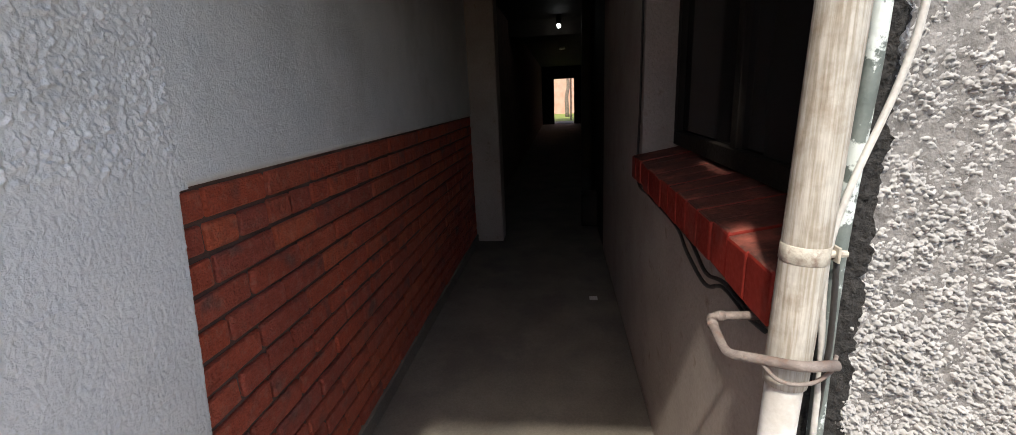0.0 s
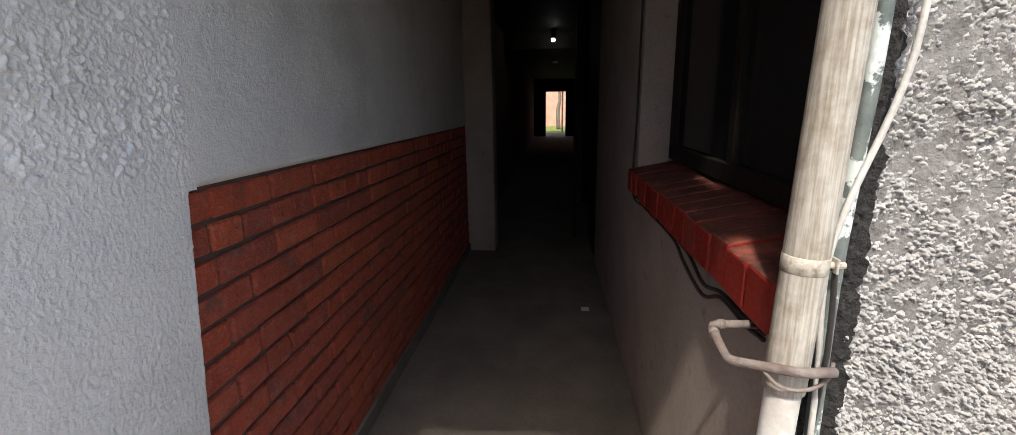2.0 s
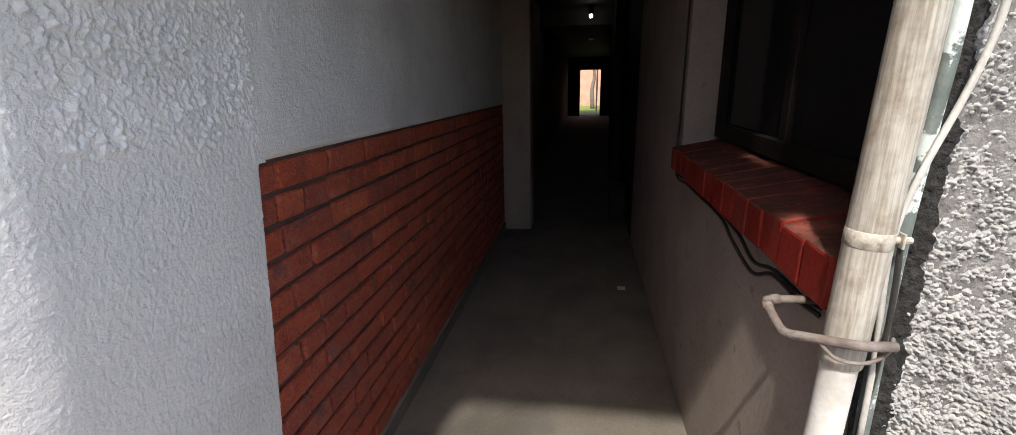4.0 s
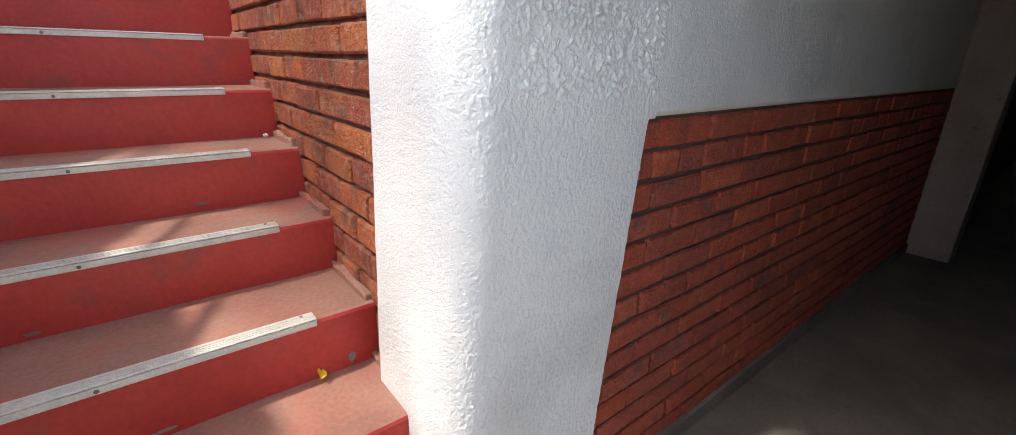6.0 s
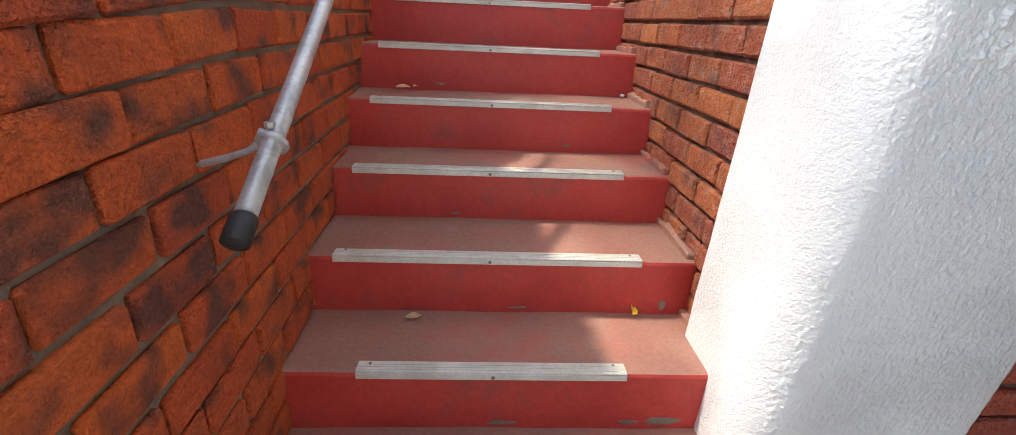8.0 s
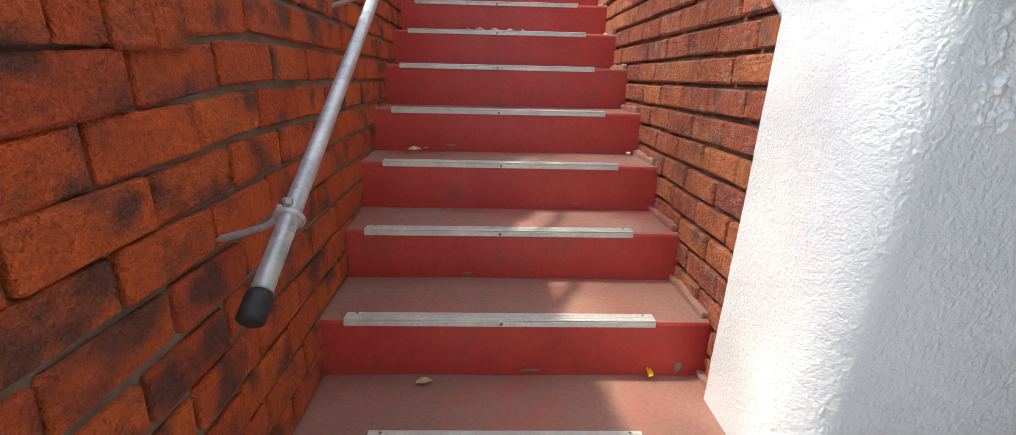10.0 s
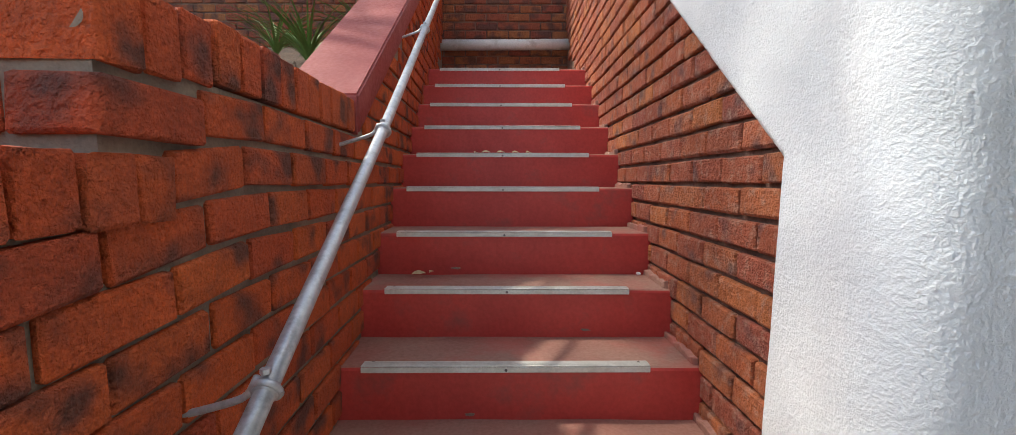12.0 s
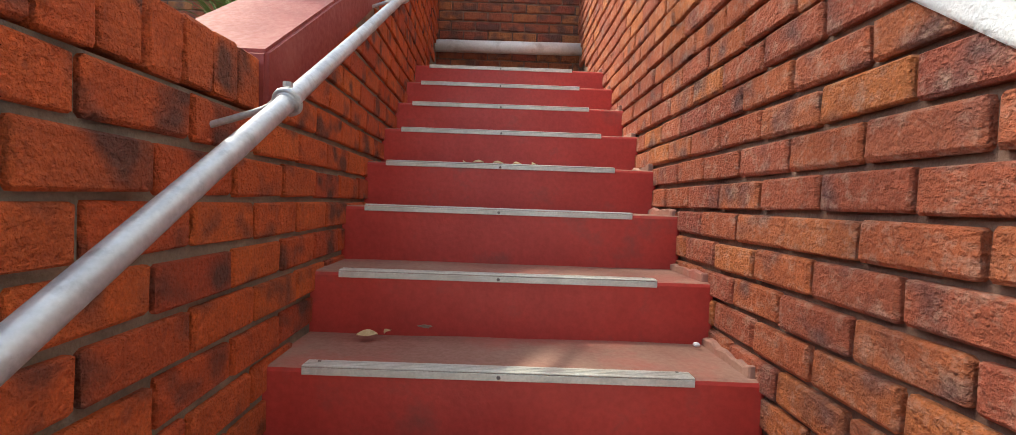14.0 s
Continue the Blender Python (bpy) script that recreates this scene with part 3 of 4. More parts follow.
def rowlock(parent, base, turn, count, level, tall=0.108, sag=9.0):
    """Bricks on edge along the top of a wall."""
    stock = []
    for i in range(6):
        bm = box_mesh(-0.0365, 0.0365, -0.222, 0, 0, tall, 0.005, 2)
        for v in bm.verts:
            v.co += Vector((random.uniform(-0.002, 0.002), random.uniform(-0.002, 0.002), random.uniform(-0.003, 0.003)))
        me = bpy.data.meshes.new("coping_brick")
        bm.to_mesh(me)
        bm.free()
        me.materials.append(M["brick_left"])
        stock.append(me)
    face = Matrix.Translation(base) @ Matrix.Rotation(radians(turn), 4, "Z")
    for i in range(count):
        ob = new("coping_brick", stock[(i * 5) % 6])
        ob.parent = parent
        ob.matrix_parent_inverse = parent.matrix_world.inverted()
        ob.matrix_world = face @ Matrix.Translation((0.04 + i * 0.0815, random.uniform(-0.004, 0.004), level - 0.11 * max(0.0, 0.04 + i * 0.0815 - sag) + random.uniform(-0.003, 0.003))) @ Matrix.Rotation(random.uniform(-0.03, 0.03), 4, "Y")


rowlock(wall_west, (left_x(1.055), 1.055, 0), TURN_L, 13, 1.249, 0.106, 0.80)
rowlock(wall_west, (left_x(0.124) + 0.007, 0.124, 0), TURN_L, 12, 1.028, 0.09)

# red sloping coping on the left wall
bm = bmesh.new()
sl = 0.66
y0, y1 = 1.06, 4.24
for a, b in ((y0, y1),):
    quad = []
    for y in (a, b):
        zt = 1.378 + sl * (y - y0)
        xi, xo = left_x(y) + 0.012, left_x(y) - 0.27
        quad.append([bm.verts.new((xi, y, zt)), bm.verts.new((xo, y, zt)), bm.verts.new((xo, y, zt - 0.14)), bm.verts.new((xi, y, zt - 0.14))])
    for i in range(4):
        bm.faces.new((quad[0][i], quad[0][(i + 1) % 4], quad[1][(i + 1) % 4], quad[1][i]))
    bm.faces.new(list(reversed(quad[0])))
    bm.faces.new(quad[1])
bmesh.ops.recalc_face_normals(bm, faces=bm.faces)
bmesh.ops.bevel(bm, geom=list(bm.edges), offset=0.008, segments=2, affect="EDGES")
part("coping", bm, "red_coping", wall_west, "smooth red painted sloping coping")

# planter behind the wall
soil = sheet("planting_bed", 60, 60, lambda u, v: (-0.70 - 5.0 * u, -0.6 + 4.9 * v, 1.18 + max(0, v - 0.25) * 1.65 + 0.05 * lumps((u * 5, v * 5, 0), 0.5)), "soil")
tagged(soil, "brown soil bank rising behind the retaining wall", "soil", kind="structure")


w = finish("wall_south_west", box_mesh(-5.95, -0.69, -0.88, -0.6, FZ, 1.26), "mortar_dark")
tagged(w, "plain cement retaining wall holding the soil bank", "wall", kind="structure")
w = finish("wall_far_west", box_mesh(-5.95, -5.65, -0.6, 4.5, FZ, 2.6), "mortar_dark")
tagged(w, "plain cement wall closing the soil bank", "wall", kind="structure")


def grass_plant(x, y, z, blades, size):
    top = empty("clump_plant", x, y, z)
    for i in range(blades):
        bm = bmesh.new()
        a, lean, ln, wd = random.uniform(0, 6.28), random.uniform(0.35, 1.25), size * random.uniform(0.6, 1.15), random.uniform(0.006, 0.013)
        side = Vector((-math.sin(a), math.cos(a), 0))
        rows = []
        for k in range(6):
            t = k / 5
            c = Vector((math.cos(a) * lean * ln * t * t, math.sin(a) * lean * ln * t * t, ln * t * (1 - 0.35 * lean * t)))
            wk = wd * (1 - t) ** 0.6 + 0.001
            rows.append((bm.verts.new(c - side * wk), bm.verts.new(c + Vector((0, 0, -wk * 0.5))), bm.verts.new(c + side * wk)))
        for p, q in zip(rows, rows[1:]):
            bm.faces.new((p[0], p[1], q[1], q[0]))
            bm.faces.new((p[1], p[2], q[2], q[1]))
        part("blade", bm, "leaf", top, "", True)
    return tagged(top, "green strap-leaved clump plant on the soil bank", "plant", "clump plants")


grass_plant(-1.08, 2.1, 1.68, 70, 0.42)
grass_plant(-0.92, 2.75, 1.94, 60, 0.45)
grass_plant(-1.45, 2.5, 1.84, 46, 0.36)


def slim_tree(x, y, z, r, h, crown_at, crown_size, leaves, seed):
    """A tapered bare stem with limbs and a thin crown of small leaves."""
    rnd = random.Random(seed)
    tree = empty("tree", x, y, z)
    off = Vector((x, y, z))
    top = Vector(crown_at) - off
    bm = bmesh.new()
    pts = curve_pts([(0, 0, -0.15), (0.02, -0.02, 0.6), (-0.03, 0.02, h * 0.6), (0.0, 0.0, h), tuple(top * 0.5 + Vector((0, 0, h * 0.5))), tuple(top)], 4)
    tube(bm, pts, [r * (1.35 - 1.15 * k / (len(pts) - 1)) for k in range(len(pts))], 14)
    for v in bm.verts:
        v.co += Vector((noise.noise(v.co * 9), noise.noise(v.co * 9 + Vector((5, 0, 0))), 0)) * 0.012
    part("trunk", bm, "bark", tree, "", True)
    ends = []
    for i in range(9):
        a = i * 2.4
        e = top + Vector((math.cos(a) * crown_size[0] * rnd.uniform(0.4, 0.8), math.sin(a) * crown_size[1] * rnd.uniform(0.4, 0.8), crown_size[2] * rnd.uniform(-0.4, 0.6)))
        base = Vector((0, 0, h)).lerp(top, rnd.uniform(0.0, 0.6))
        bm = bmesh.new()
        mid = base.lerp(e, 0.5) + Vector((0, 0, 0.15))
        tube(bm, curve_pts([base, mid, e], 4), [r * 0.4 * (1 - 0.085 * k) for k in range(9)], 7)
        part("limb", bm, "bark", tree, "", True)
        ends += [e, mid]
    bm = bmesh.new()
    for i in range(leaves):
        hub = rnd.choice(ends)
        c = hub + Vector([rnd.gauss(0, q * 0.27) for q in crown_size])
        q = Euler([rnd.uniform(-1.0, 1.0), rnd.uniform(-1.0, 1.0), rnd.uniform(0, 6.28)]).to_matrix()
        ln, wd = rnd.uniform(0.06, 0.11), rnd.uniform(0.018, 0.03)
        vs = [bm.verts.new(c + q @ Vector(p)) for p in ((0, 0, 0), (ln * 0.45, wd, 0.006), (ln, 0, -0.008), (ln * 0.45, -wd, 0.006))]
        bm.faces.new((vs[0], vs[1], vs[2]))
        bm.faces.new((vs[0], vs[2], vs[3]))
    part("crown", bm, "leaf", tree)["kind"] = "stuff"
    return tagged(tree, "slim grey barked tree with a thin crown on the bank", "tree", "bank trees")


slim_tree(-1.75, 1.75, 1.5, 0.055, 1.8, (-1.9, 1.1, 4.9), (1.3, 1.5, 0.7), 1500, 3)
slim_tree(-1.95, 2.0, 1.6, 0.065, 1.8, (-2.3, 2.2, 5.1), (1.3, 1.5, 0.7), 1100, 5)

# ---- handrail ----
rail = tagged(empty("handrail", -0.355, 0.0, 0.7), "round galvanised steel handrail with a black rubber end", "handrail")
inv = Matrix.Translation((-0.355, 0.0, 0.7)).inverted()


def rail_z(y):
    return 0.706 + 0.604 * y


def rail_x(y):
    return -0.344 - 0.022 * y if y < 0.88 else -0.3634 - 0.04 * (y - 0.88)


def railed(name, bm, mat, label="", smooth=False):
    ob = part(name, bm, mat, rail, label, smooth)
    ob.matrix_parent_inverse = inv
    return ob


bm = bmesh.new()
tube(bm, [(rail_x(y), y, rail_z(y)) for y in (-0.02, 0.3, 0.6, 0.85, 1.2, 1.8, 2.6, 3.4, 3.9)], 0.016, 20)
railed("rail", bm, "steel", "", True)
bm = bmesh.new()
tube(bm, [(rail_x(y), y, rail_z(y)) for y in (-0.05, -0.048, -0.014, -0.01)], [0.0155, 0.0195, 0.0195, 0.0182], 20)
railed("end_cap", bm, "rubber", "black rubber end cap", True)
for y in (0.115, 0.878, 1.9, 2.9):
    c = Vector((rail_x(y), y, rail_z(y)))
    d = Vector((0, 1, 0.66)).normalized()
    bm = bmesh.new()
    side = Vector((1, 0, 0))
    up = d.cross(side)
    ring = [c + (side * math.cos(a) + up * math.sin(a)) * 0.0205 for a in (k * math.pi / 12 for k in range(24))]
    tube(bm, ring + [ring[0]], 0.0055, 8, False)
    tube(bm, [c + d * -0.008, c + d * 0.008], 0.0195, 20)
    railed("clamp", bm, "steel", "", True)
    bm = bmesh.new()
    tube(bm, curve_pts([(left_x(y) - 0.02, y + 0.012, c.z - 0.046), (left_x(y) + 0.05, y + 0.006, c.z - 0.026), c + Vector((-0.03, 0, -0.008)), c + Vector((-0.012, 0, 0.021))], 4), 0.006, 10)
    railed("bracket", bm, "steel", "", True)
    bm = bmesh.new()
    bmesh.ops.create_cone(bm, cap_ends=True, segments=6, radius1=0.008, radius2=0.008, depth=0.008, matrix=Matrix.Translation(c + Vector((0, 0, 0.03))))
    railed("bolt", bm, "steel")

# white drain pipe across the landing
bm = bmesh.new()
tube(bm, [(-0.66, 4.14, 2.40), (0.0, 4.13, 2.402), (0.66, 4.12, 2.405)], 0.052, 20)
p = finish("drain_pipe", bm, "white_pipe", None, "", True)
tagged(p, "white plastic pipe fixed low across the end wall", "pipe")

# ---- passage: column, window, sill ----
# darker plaster than the white wall's, standing in for light falloff
col = finish("column", box_mesh(4.64, 4.88, -0.144, PASS_L + 0.01, FZ, 2.3, 0.012, 2), "inner_plaster")
tagged(col, "pale plastered square column against the passage wall", "column", kind="structure")
pl = finish("pilaster", box_mesh(6.3, 6.6, PASS_R - 0.02, PASS_R + 0.1, FZ, 2.3, 0.01), "dark_paint")
tagged(pl, "passage pilaster with its shade put into the colour", "column", kind="structure")
beam = finish("beam", box_mesh(8.6, 8.8, PASS_R - 0.01, PASS_L + 0.02, 1.98, 2.26, 0.01), "dark_paint")
tagged(beam, "beam across the passage ceiling, darkened in colour for shade", "beam", kind="structure")

kerb = finish("plinth", box_mesh(1.155, 4.64, PASS_L - 0.012, PASS_L + 0.02, FZ, -0.272, 0.006, 2), "concrete")
tagged(kerb, "grey cement plinth under the passage brickwork", "plinth", kind="structure")
crate = finish("plain_box", box_mesh(5.15, 5.4, PASS_R - 0.005, PASS_R + 0.16, FZ, 0.0, 0.01, 2), "dark_paint")
tagged(crate, "plain box standing against the passage wall, darkened in colour for shade", "box")
scrap = finish("paper_scrap", box_mesh(3.27, 3.33, -0.955, -0.90, FZ, FZ + 0.006, 0.002), "white_pipe")
tagged(scrap, "small white scrap lying on the concrete floor", "litter")
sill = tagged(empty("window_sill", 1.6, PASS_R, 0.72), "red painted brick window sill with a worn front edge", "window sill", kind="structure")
inv_s = Matrix.Translation((1.6, PASS_R, 0.72)).inverted()
x = 0.966
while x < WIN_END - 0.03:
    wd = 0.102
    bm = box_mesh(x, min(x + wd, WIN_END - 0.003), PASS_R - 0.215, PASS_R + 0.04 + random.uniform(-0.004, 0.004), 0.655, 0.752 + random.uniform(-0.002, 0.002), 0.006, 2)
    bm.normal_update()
    # upward faces take the tone darkened for grime and shade
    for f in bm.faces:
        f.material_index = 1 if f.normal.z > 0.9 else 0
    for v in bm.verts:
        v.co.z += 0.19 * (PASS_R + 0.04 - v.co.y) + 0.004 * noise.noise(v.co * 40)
    ob = part("sill_brick", bm, ["red_sill", "shaded_grimy_sill"], sill)
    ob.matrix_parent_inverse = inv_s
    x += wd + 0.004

win = tagged(empty("window_1", 1.67, PASS_R - 0.2, 0.8), "dark timber framed window in a deep plastered reveal", "window", kind="structure")
inv_w = Matrix.Translation((1.67, PASS_R - 0.2, 0.8)).inverted()
for nm, dims, mt in (("window_frame", (0.985, WIN_END, -1.28, -1.22, 0.80, 0.86), "dark_wood"), ("window_frame", (0.985, WIN_END, -1.28, -1.22, 1.93, 2.0), "dark_wood"),
                     ("window_frame", (WIN_END - 0.06, WIN_END - 0.001, -1.28, -1.22, 0.86, 1.93), "dark_wood"), ("window_frame", (0.986, 1.03, -1.28, -1.22, 0.86, 1.93), "dark_wood"),
                     ("mullion", (1.68, 1.73, -1.275, -1.225, 0.86, 1.93), "dark_wood"), ("pane", (1.03, 1.68, -1.25, -1.244, 0.86, 1.93), "glass"), ("pane", (1.73, WIN_END - 0.06, -1.25, -1.244, 0.86, 1.93), "glass")):
    ob = part(nm, box_mesh(*dims, 0.003 if mt != "glass" else 0), mt, win)
    ob.matrix_parent_inverse = inv_w

# downpipe, conduit, cables on the facade corner
def pipe_y(z):
    return -1.054 - 0.03 * (z - 0.6)


pipe = tagged(empty("downpipe", 0.908, -1.067, FZ), "weathered cream plastic downpipe strapped to the corner", "downpipe")
inv_p = Matrix.Translation((0.908, -1.067, FZ)).inverted()
bm = bmesh.new()
tube(bm, [(0.908, pipe_y(z), z) for z in (FZ, 0.2, 0.595, 0.602)], 0.0262, 24)
ob = part("pipe", bm, "white_pipe", pipe, "", True)
ob.matrix_parent_inverse = inv_p
bm = bmesh.new()
tube(bm, [(0.908, pipe_y(z), z) for z in (0.597, 0.599, 0.61, 1.2, 2.24)], [0.0262, 0.0305, 0.031, 0.031, 0.031], 24)
ob = part("pipe", bm, "pvc", pipe, "", True)
ob.matrix_parent_inverse = inv_p
bm = bmesh.new()
tube(bm, [(0.908, pipe_y(z), z) for z in (0.795, 0.796, 0.82, 0.821)], [0.031, 0.032, 0.032, 0.031], 24)
add_box(bm, 0.885, 0.958, -1.097, -1.0935, 0.797, 0.82, 0.001)
bmesh.ops.create_cone(bm, cap_ends=True, segments=8, radius1=0.006, radius2=0.005, depth=0.03, matrix=Matrix.Translation((0.896, -1.095, 0.808)) @ Matrix.Rotation(radians(90), 4, "X"))
ob = part("strap", bm, "strap", pipe, "metal strap with a screw")
ob.matrix_parent_inverse = inv_p

bm = bmesh.new()
tube(bm, curve_pts([(0.932, -1.125, FZ), (0.932, -1.122, 0.4), (0.932, -1.118, 0.76), (0.934, -1.126, 0.98), (0.934, -1.132, 1.2), (0.934, -1.135, 2.2)], 5), 0.0115, 14)
c = finish("conduit", bm, "old_paint", None, "", True)
tagged(c, "thin metal conduit with flaking pale green paint", "conduit")
bm = bmesh.new()
tube(bm, curve_pts([(0.914, -1.11, 0.45), (0.909, -1.103, 0.62), (0.902, -1.09, 0.74), (0.899, -1.088, 0.82), (0.904, -1.108, 0.905), (0.91, -1.153, 1.045), (0.914, -1.17, 1.15), (0.92, -1.18, 1.4), (0.92, -1.18, 2.2)], 6), 0.0048, 8)
c = finish("cable", bm, "cable_grey", None, "", True)
tagged(c, "loose pale grey cable hanging beside the downpipe", "cable")
bm = bmesh.new()
corner = [Vector(p) for p in ((1.045, PASS_R - 0.01, 0.642), (1.03, -0.976, 0.646), (0.94, -0.977, 0.626), (0.855, -1.05, 0.656), (0.868, -1.102, 0.652))]
line = [corner[0]]
for p0, p1, p2 in zip(corner, corner[1:], corner[2:]):
    a0, a2 = p1 + (p0 - p1).normalized() * 0.014, p1 + (p2 - p1).normalized() * 0.014
    line += [a0, a0 * 0.25 + p1 * 0.5 + a2 * 0.25, a2]
tube(bm, line + [corner[-1]], 0.0078, 12)
for p, q in ((line[1], line[0]), (line[3], line[4])):
    d = (q - p).normalized()
    tube(bm, [p, p + d * 0.012], 0.0095, 12)
c = finish("stub_pipe", bm, "rust", None, "", True)
tagged(c, "rusty bent metal pipe looping round the downpipe", "pipe")
bm = bmesh.new()
tube(bm, curve_pts([(0.90, -1.01, 0.64), (0.873, -1.03, 0.622), (0.868, -1.07, 0.622), (0.878, -1.102, 0.638), (0.90, -1.118, 0.648)], 5), 0.003, 8)
tagged(finish("tie_wire", bm, "rust", None, "", True), "thin rusty wire tied round the downpipe", "wire")
bm = bmesh.new()
tube(bm, curve_pts([(0.897, -1.098, 0.80), (0.893, -1.1, 0.74), (0.894, -1.103, 0.67), (0.897, -1.104, 0.645), (0.915, -1.112, 0.55), (0.925, -1.112, 0.40), (0.93, -1.11, FZ)], 5), 0.0042, 8)
tagged(finish("cable", bm, "cable_black", None, "", True), "dark cable hanging down beside the downpipe", "cable")
for dz, off in ((0.0, 0.0), (-0.012, 0.012)):
    bm = bmesh.new()
    tube(bm, curve_pts([(2.47, PASS_R + 0.006, 1.9), (2.472, PASS_R + 0.008, 1.0), (2.465, PASS_R + 0.012, 0.655 + dz), (2.1, PASS_R + 0.012 + off, 0.648 + dz), (1.7, PASS_R + 0.014, 0.638 + dz), (1.5, PASS_R + 0.016 + off, 0.63 + dz * 2), (1.36, PASS_R + 0.018, 0.60 + dz * 2.5), (1.24, PASS_R + 0.016, 0.624 + dz), (1.1, PASS_R + 0.016, 0.625 + dz), (1.03, PASS_R + 0.012, 0.63 + dz)], 6), 0.005, 8)
    c = finish("cable", bm, "cable_black", None, "", True)
    tagged(c, "black cable running under the window sill", "cable", "sill cables")

# lamps of the passage
lamp = tagged(empty("ceiling_lamp", 8.3, -0.705, 2.25), "small white bulkhead lamp lit on the passage ceiling", "ceiling lamp", "passage lamps")
ob = part("base", box_mesh(-0.04, 0.04, -0.04, 0.04, -0.14, 0.0, 0.01), "dark_paint", lamp)
bm = bmesh.new()
bmesh.ops.create_uvsphere(bm, u_segments=16, v_segments=8, radius=0.032, matrix=Matrix.Translation((0, 0, -0.165)))
part("bulb", bm, "glow", lamp, "glowing white bulb", True)
off = finish("ceiling_fitting", box_mesh(13.6, 13.9, -0.85, -0.70, 2.2, 2.249, 0.01), "white_pipe")
tagged(off, "unlit white ceiling fitting deep in the passage", "ceiling lamp")

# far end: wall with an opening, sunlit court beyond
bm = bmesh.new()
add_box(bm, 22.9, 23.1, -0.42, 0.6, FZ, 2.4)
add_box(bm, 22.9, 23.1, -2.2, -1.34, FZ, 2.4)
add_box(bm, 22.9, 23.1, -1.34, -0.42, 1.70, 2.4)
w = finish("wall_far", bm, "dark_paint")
tagged(w, "end wall of the passage, coloured dark for shade, with an open doorway", "wall", kind="structure")
w = finish("lawn", box_mesh(25.0, 34, -8, 6, FZ, FZ + 0.02), "grass")
tagged(w, "sunlit lawn beyond the passage", "lawn", kind="structure")
post = finish("post", box_mesh(26.0, 26.1, -1.30, -1.22, FZ, 3.0, 0.01), "bark")
tagged(post, "slim dark post in the sunlit court", "post")
pv = finish("path", box_mesh(23.1, 25.2, -8, 6, FZ, FZ + 0.012), "concrete")
tagged(pv, "concrete path beyond the far doorway", "path", kind="structure")
for ty, tr in ((-1.12, 0.11),):
    bm = bmesh.new()
    tube(bm, curve_pts([(29.5, ty, FZ), (29.5, ty + 0.05, 0.8), (29.6, ty - 0.06, 1.6), (29.5, ty + 0.12, 3.2)], 4), [tr * (1.2 - 0.04 * k) for k in range(13)], 10)
    tagged(finish("bare_tree", bm, "bark", None, "", True), "dark bare tree standing on the sunlit lawn", "tree")
h = finish("far_building", box_mesh(34, 36, -12, 10, FZ, 6), "far_brick")
tagged(h, "pinkish brick building in sunlight beyond the lawn", "building")

# litter
def leaf(x, y, z, size, mat, label, turn, tilt=8):
    bm = bmesh.new()
    rows = []
    for k in range(7):
        t = k / 6
        wk = size * 0.3 * math.sin(math.pi * min(0.98, t * 0.93 + 0.04)) + 0.0005
        zz = 0.004 * math.sin(3 * t) + 0.004
        rows.append((bm.verts.new((size * (t - 0.5), -wk, zz + 0.006)), bm.verts.new((size * (t - 0.5), 0, zz)), bm.verts.new((size * (t - 0.5), wk, zz + 0.004))))
    for p, q in zip(rows, rows[1:]):
        bm.faces.new((p[0], q[0], q[1], p[1]))
        bm.faces.new((p[1], q[1], q[2], p[2]))
    o = finish("leaf", bm, mat, None, "", True)
    o.matrix_world = pose(x, y, z, tilt, 0, turn)
    return tagged(o, label, "leaf", "fallen leaves")


leaf(-0.346, 1.33, 0.703, 0.055, "dry_leaf", "dry curled brown leaf on a step", 15, 20)
leaf(0.436, 0.529, 0.194, 0.046, "yellow_leaf", "small yellow leaf leaning against a riser", 75, 40)
leaf(-0.2, 0.50, 0.178, 0.045, "dry_leaf", "dry curled brown leaf on a step", 10)

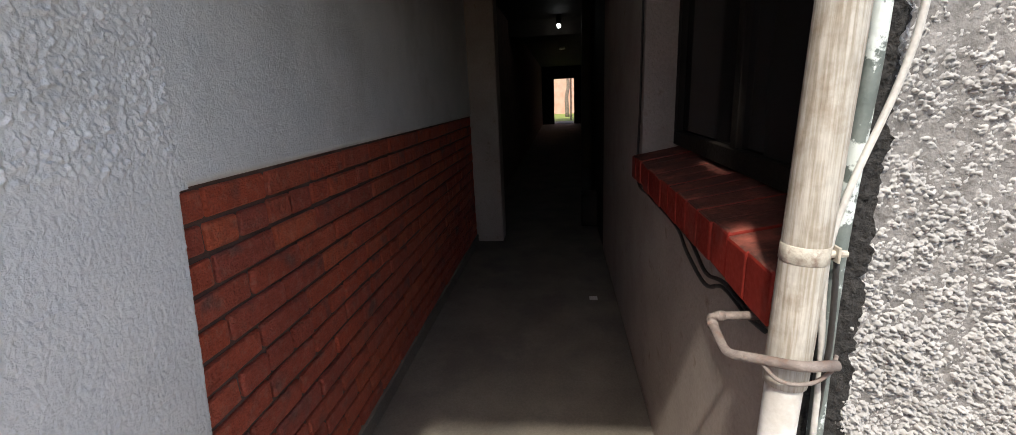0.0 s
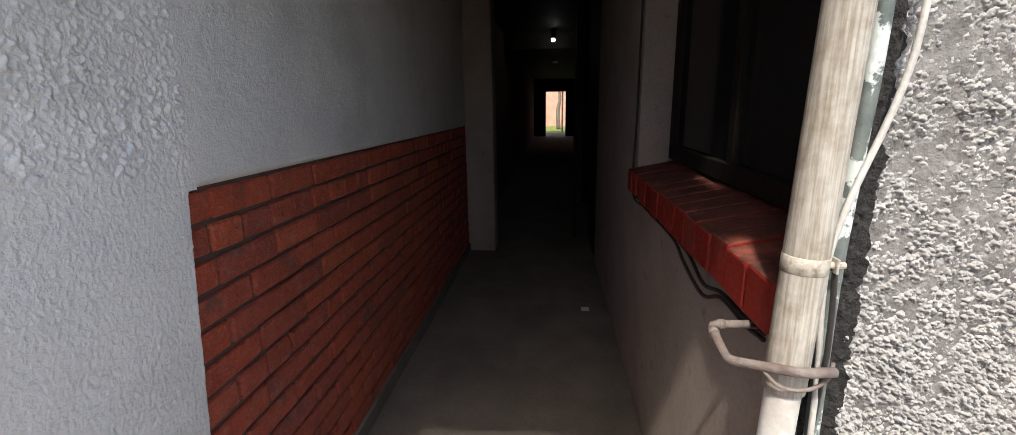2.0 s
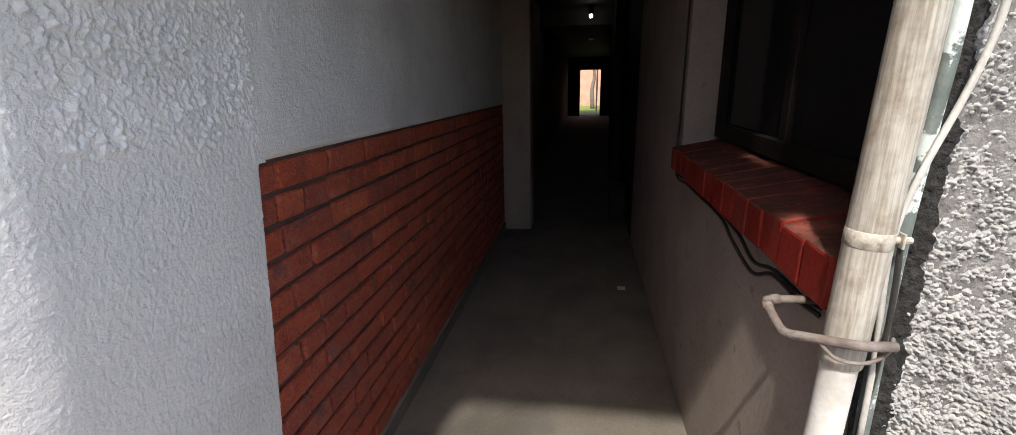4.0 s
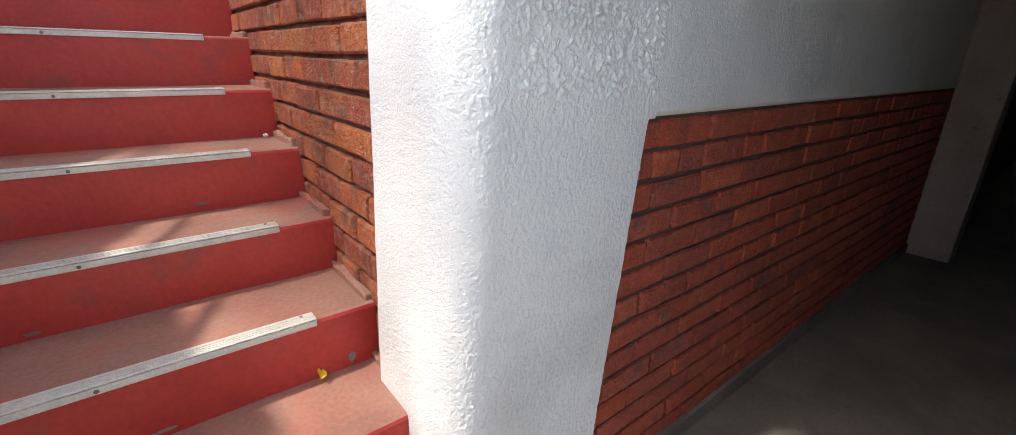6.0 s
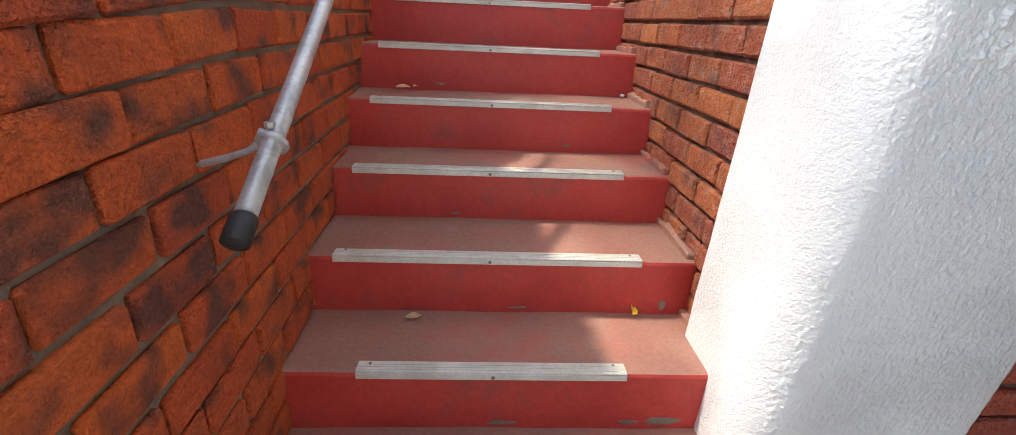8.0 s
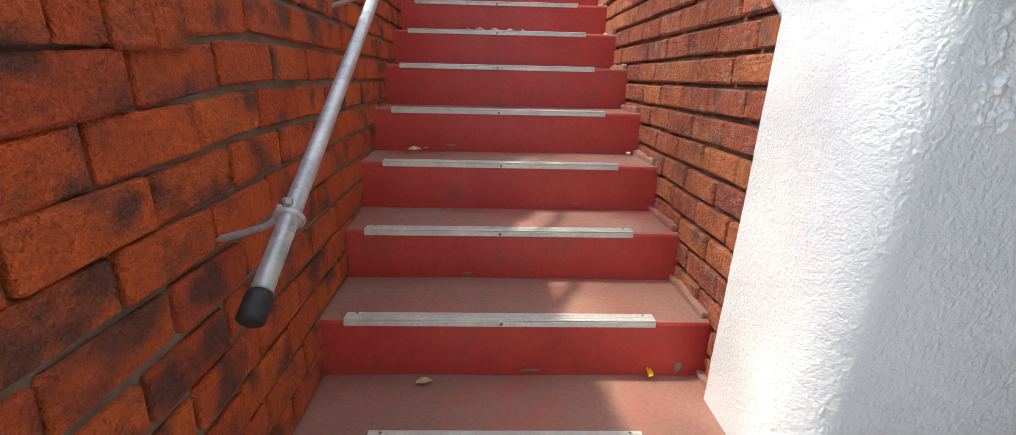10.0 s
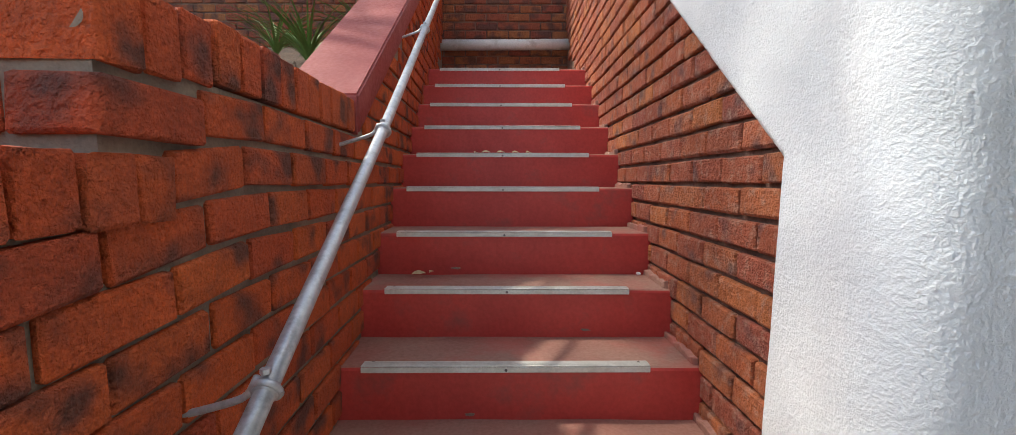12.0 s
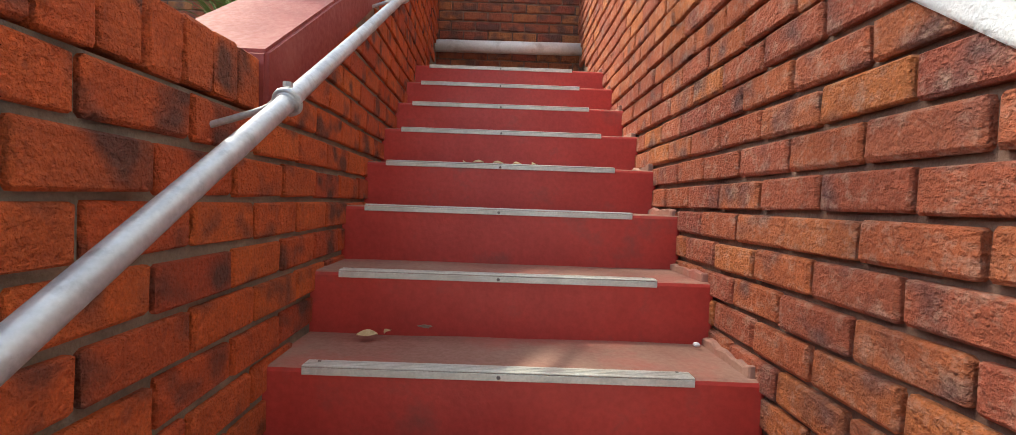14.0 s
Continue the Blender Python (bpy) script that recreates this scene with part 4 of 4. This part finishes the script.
# perforated end of the brick-on-edge row
for hx in (0.03, 0.095, 0.16):
    bm = bmesh.new()
    bmesh.ops.create_cone(bm, cap_ends=True, segments=18, radius1=0.017, radius2=0.015, depth=0.004, matrix=Matrix.Translation((left_x(0) - hx, 0.0015, 1.278)) @ Matrix.Rotation(radians(90), 4, "X"))
    ob = part("brick_hole", bm, "mortar_dark", wall_west, "mortar-filled perforation")


def chip(x, z, y, w, h, seed):
    """A flake of lost paint that bares the cement."""
    rnd = random.Random(seed)
    bm = bmesh.new()
    ring = []
    for k in range(16):
        a = k * math.pi / 8
        r = rnd.uniform(0.55, 1.0)
        ring.append(bm.verts.new((x + math.cos(a) * w * r, y, z + math.sin(a) * h * r)))
    f = bm.faces.new(ring)
    ex = bmesh.ops.extrude_face_region(bm, geom=[f])
    for v in ex["geom"]:
        if isinstance(v, bmesh.types.BMVert):
            v.co.y += 0.012
    bmesh.ops.recalc_face_normals(bm, faces=bm.faces)
    part("paint_chip", bm, "mortar_dark", stairs, "bare grey cement where paint has flaked off")


for i, (x, k, w, h) in enumerate(((0.47, 1, 0.055, 0.014), (0.38, 1, 0.03, 0.008), (0.05, 1, 0.04, 0.006), (-0.1, 3, 0.02, 0.005), (0.3, 4, 0.02, 0.006), (0.1, 2, 0.03, 0.004), (0.53, 2, 0.012, 0.02), (-0.2, 5, 0.03, 0.006))):
    chip(x, RISE * (k - 1) + 0.014 + h, nose_y(k) - 0.0035, w, h, i)

leaf(-0.30, 1.36, 0.703, 0.03, "dry_leaf", "dry curled brown leaf on a step", 70, 10)
for i, (x, k) in enumerate(((-0.1, 7), (-0.02, 7), (0.06, 7), (0.13, 7), (-0.16, 7))):
    leaf(x, nose_y(k) + 0.05 + 0.01 * i, RISE * k + 0.008, 0.045, "dry_leaf", "dry curled brown leaf behind a nosing strip", 20 * i, 25)
crumb = finish("plaster_crumb", box_mesh(0.545, 0.562, 1.335, 1.35, 0.702, 0.712, 0.003), "plaster")
tagged(crumb, "small white plaster crumb lying on a step", "litter")
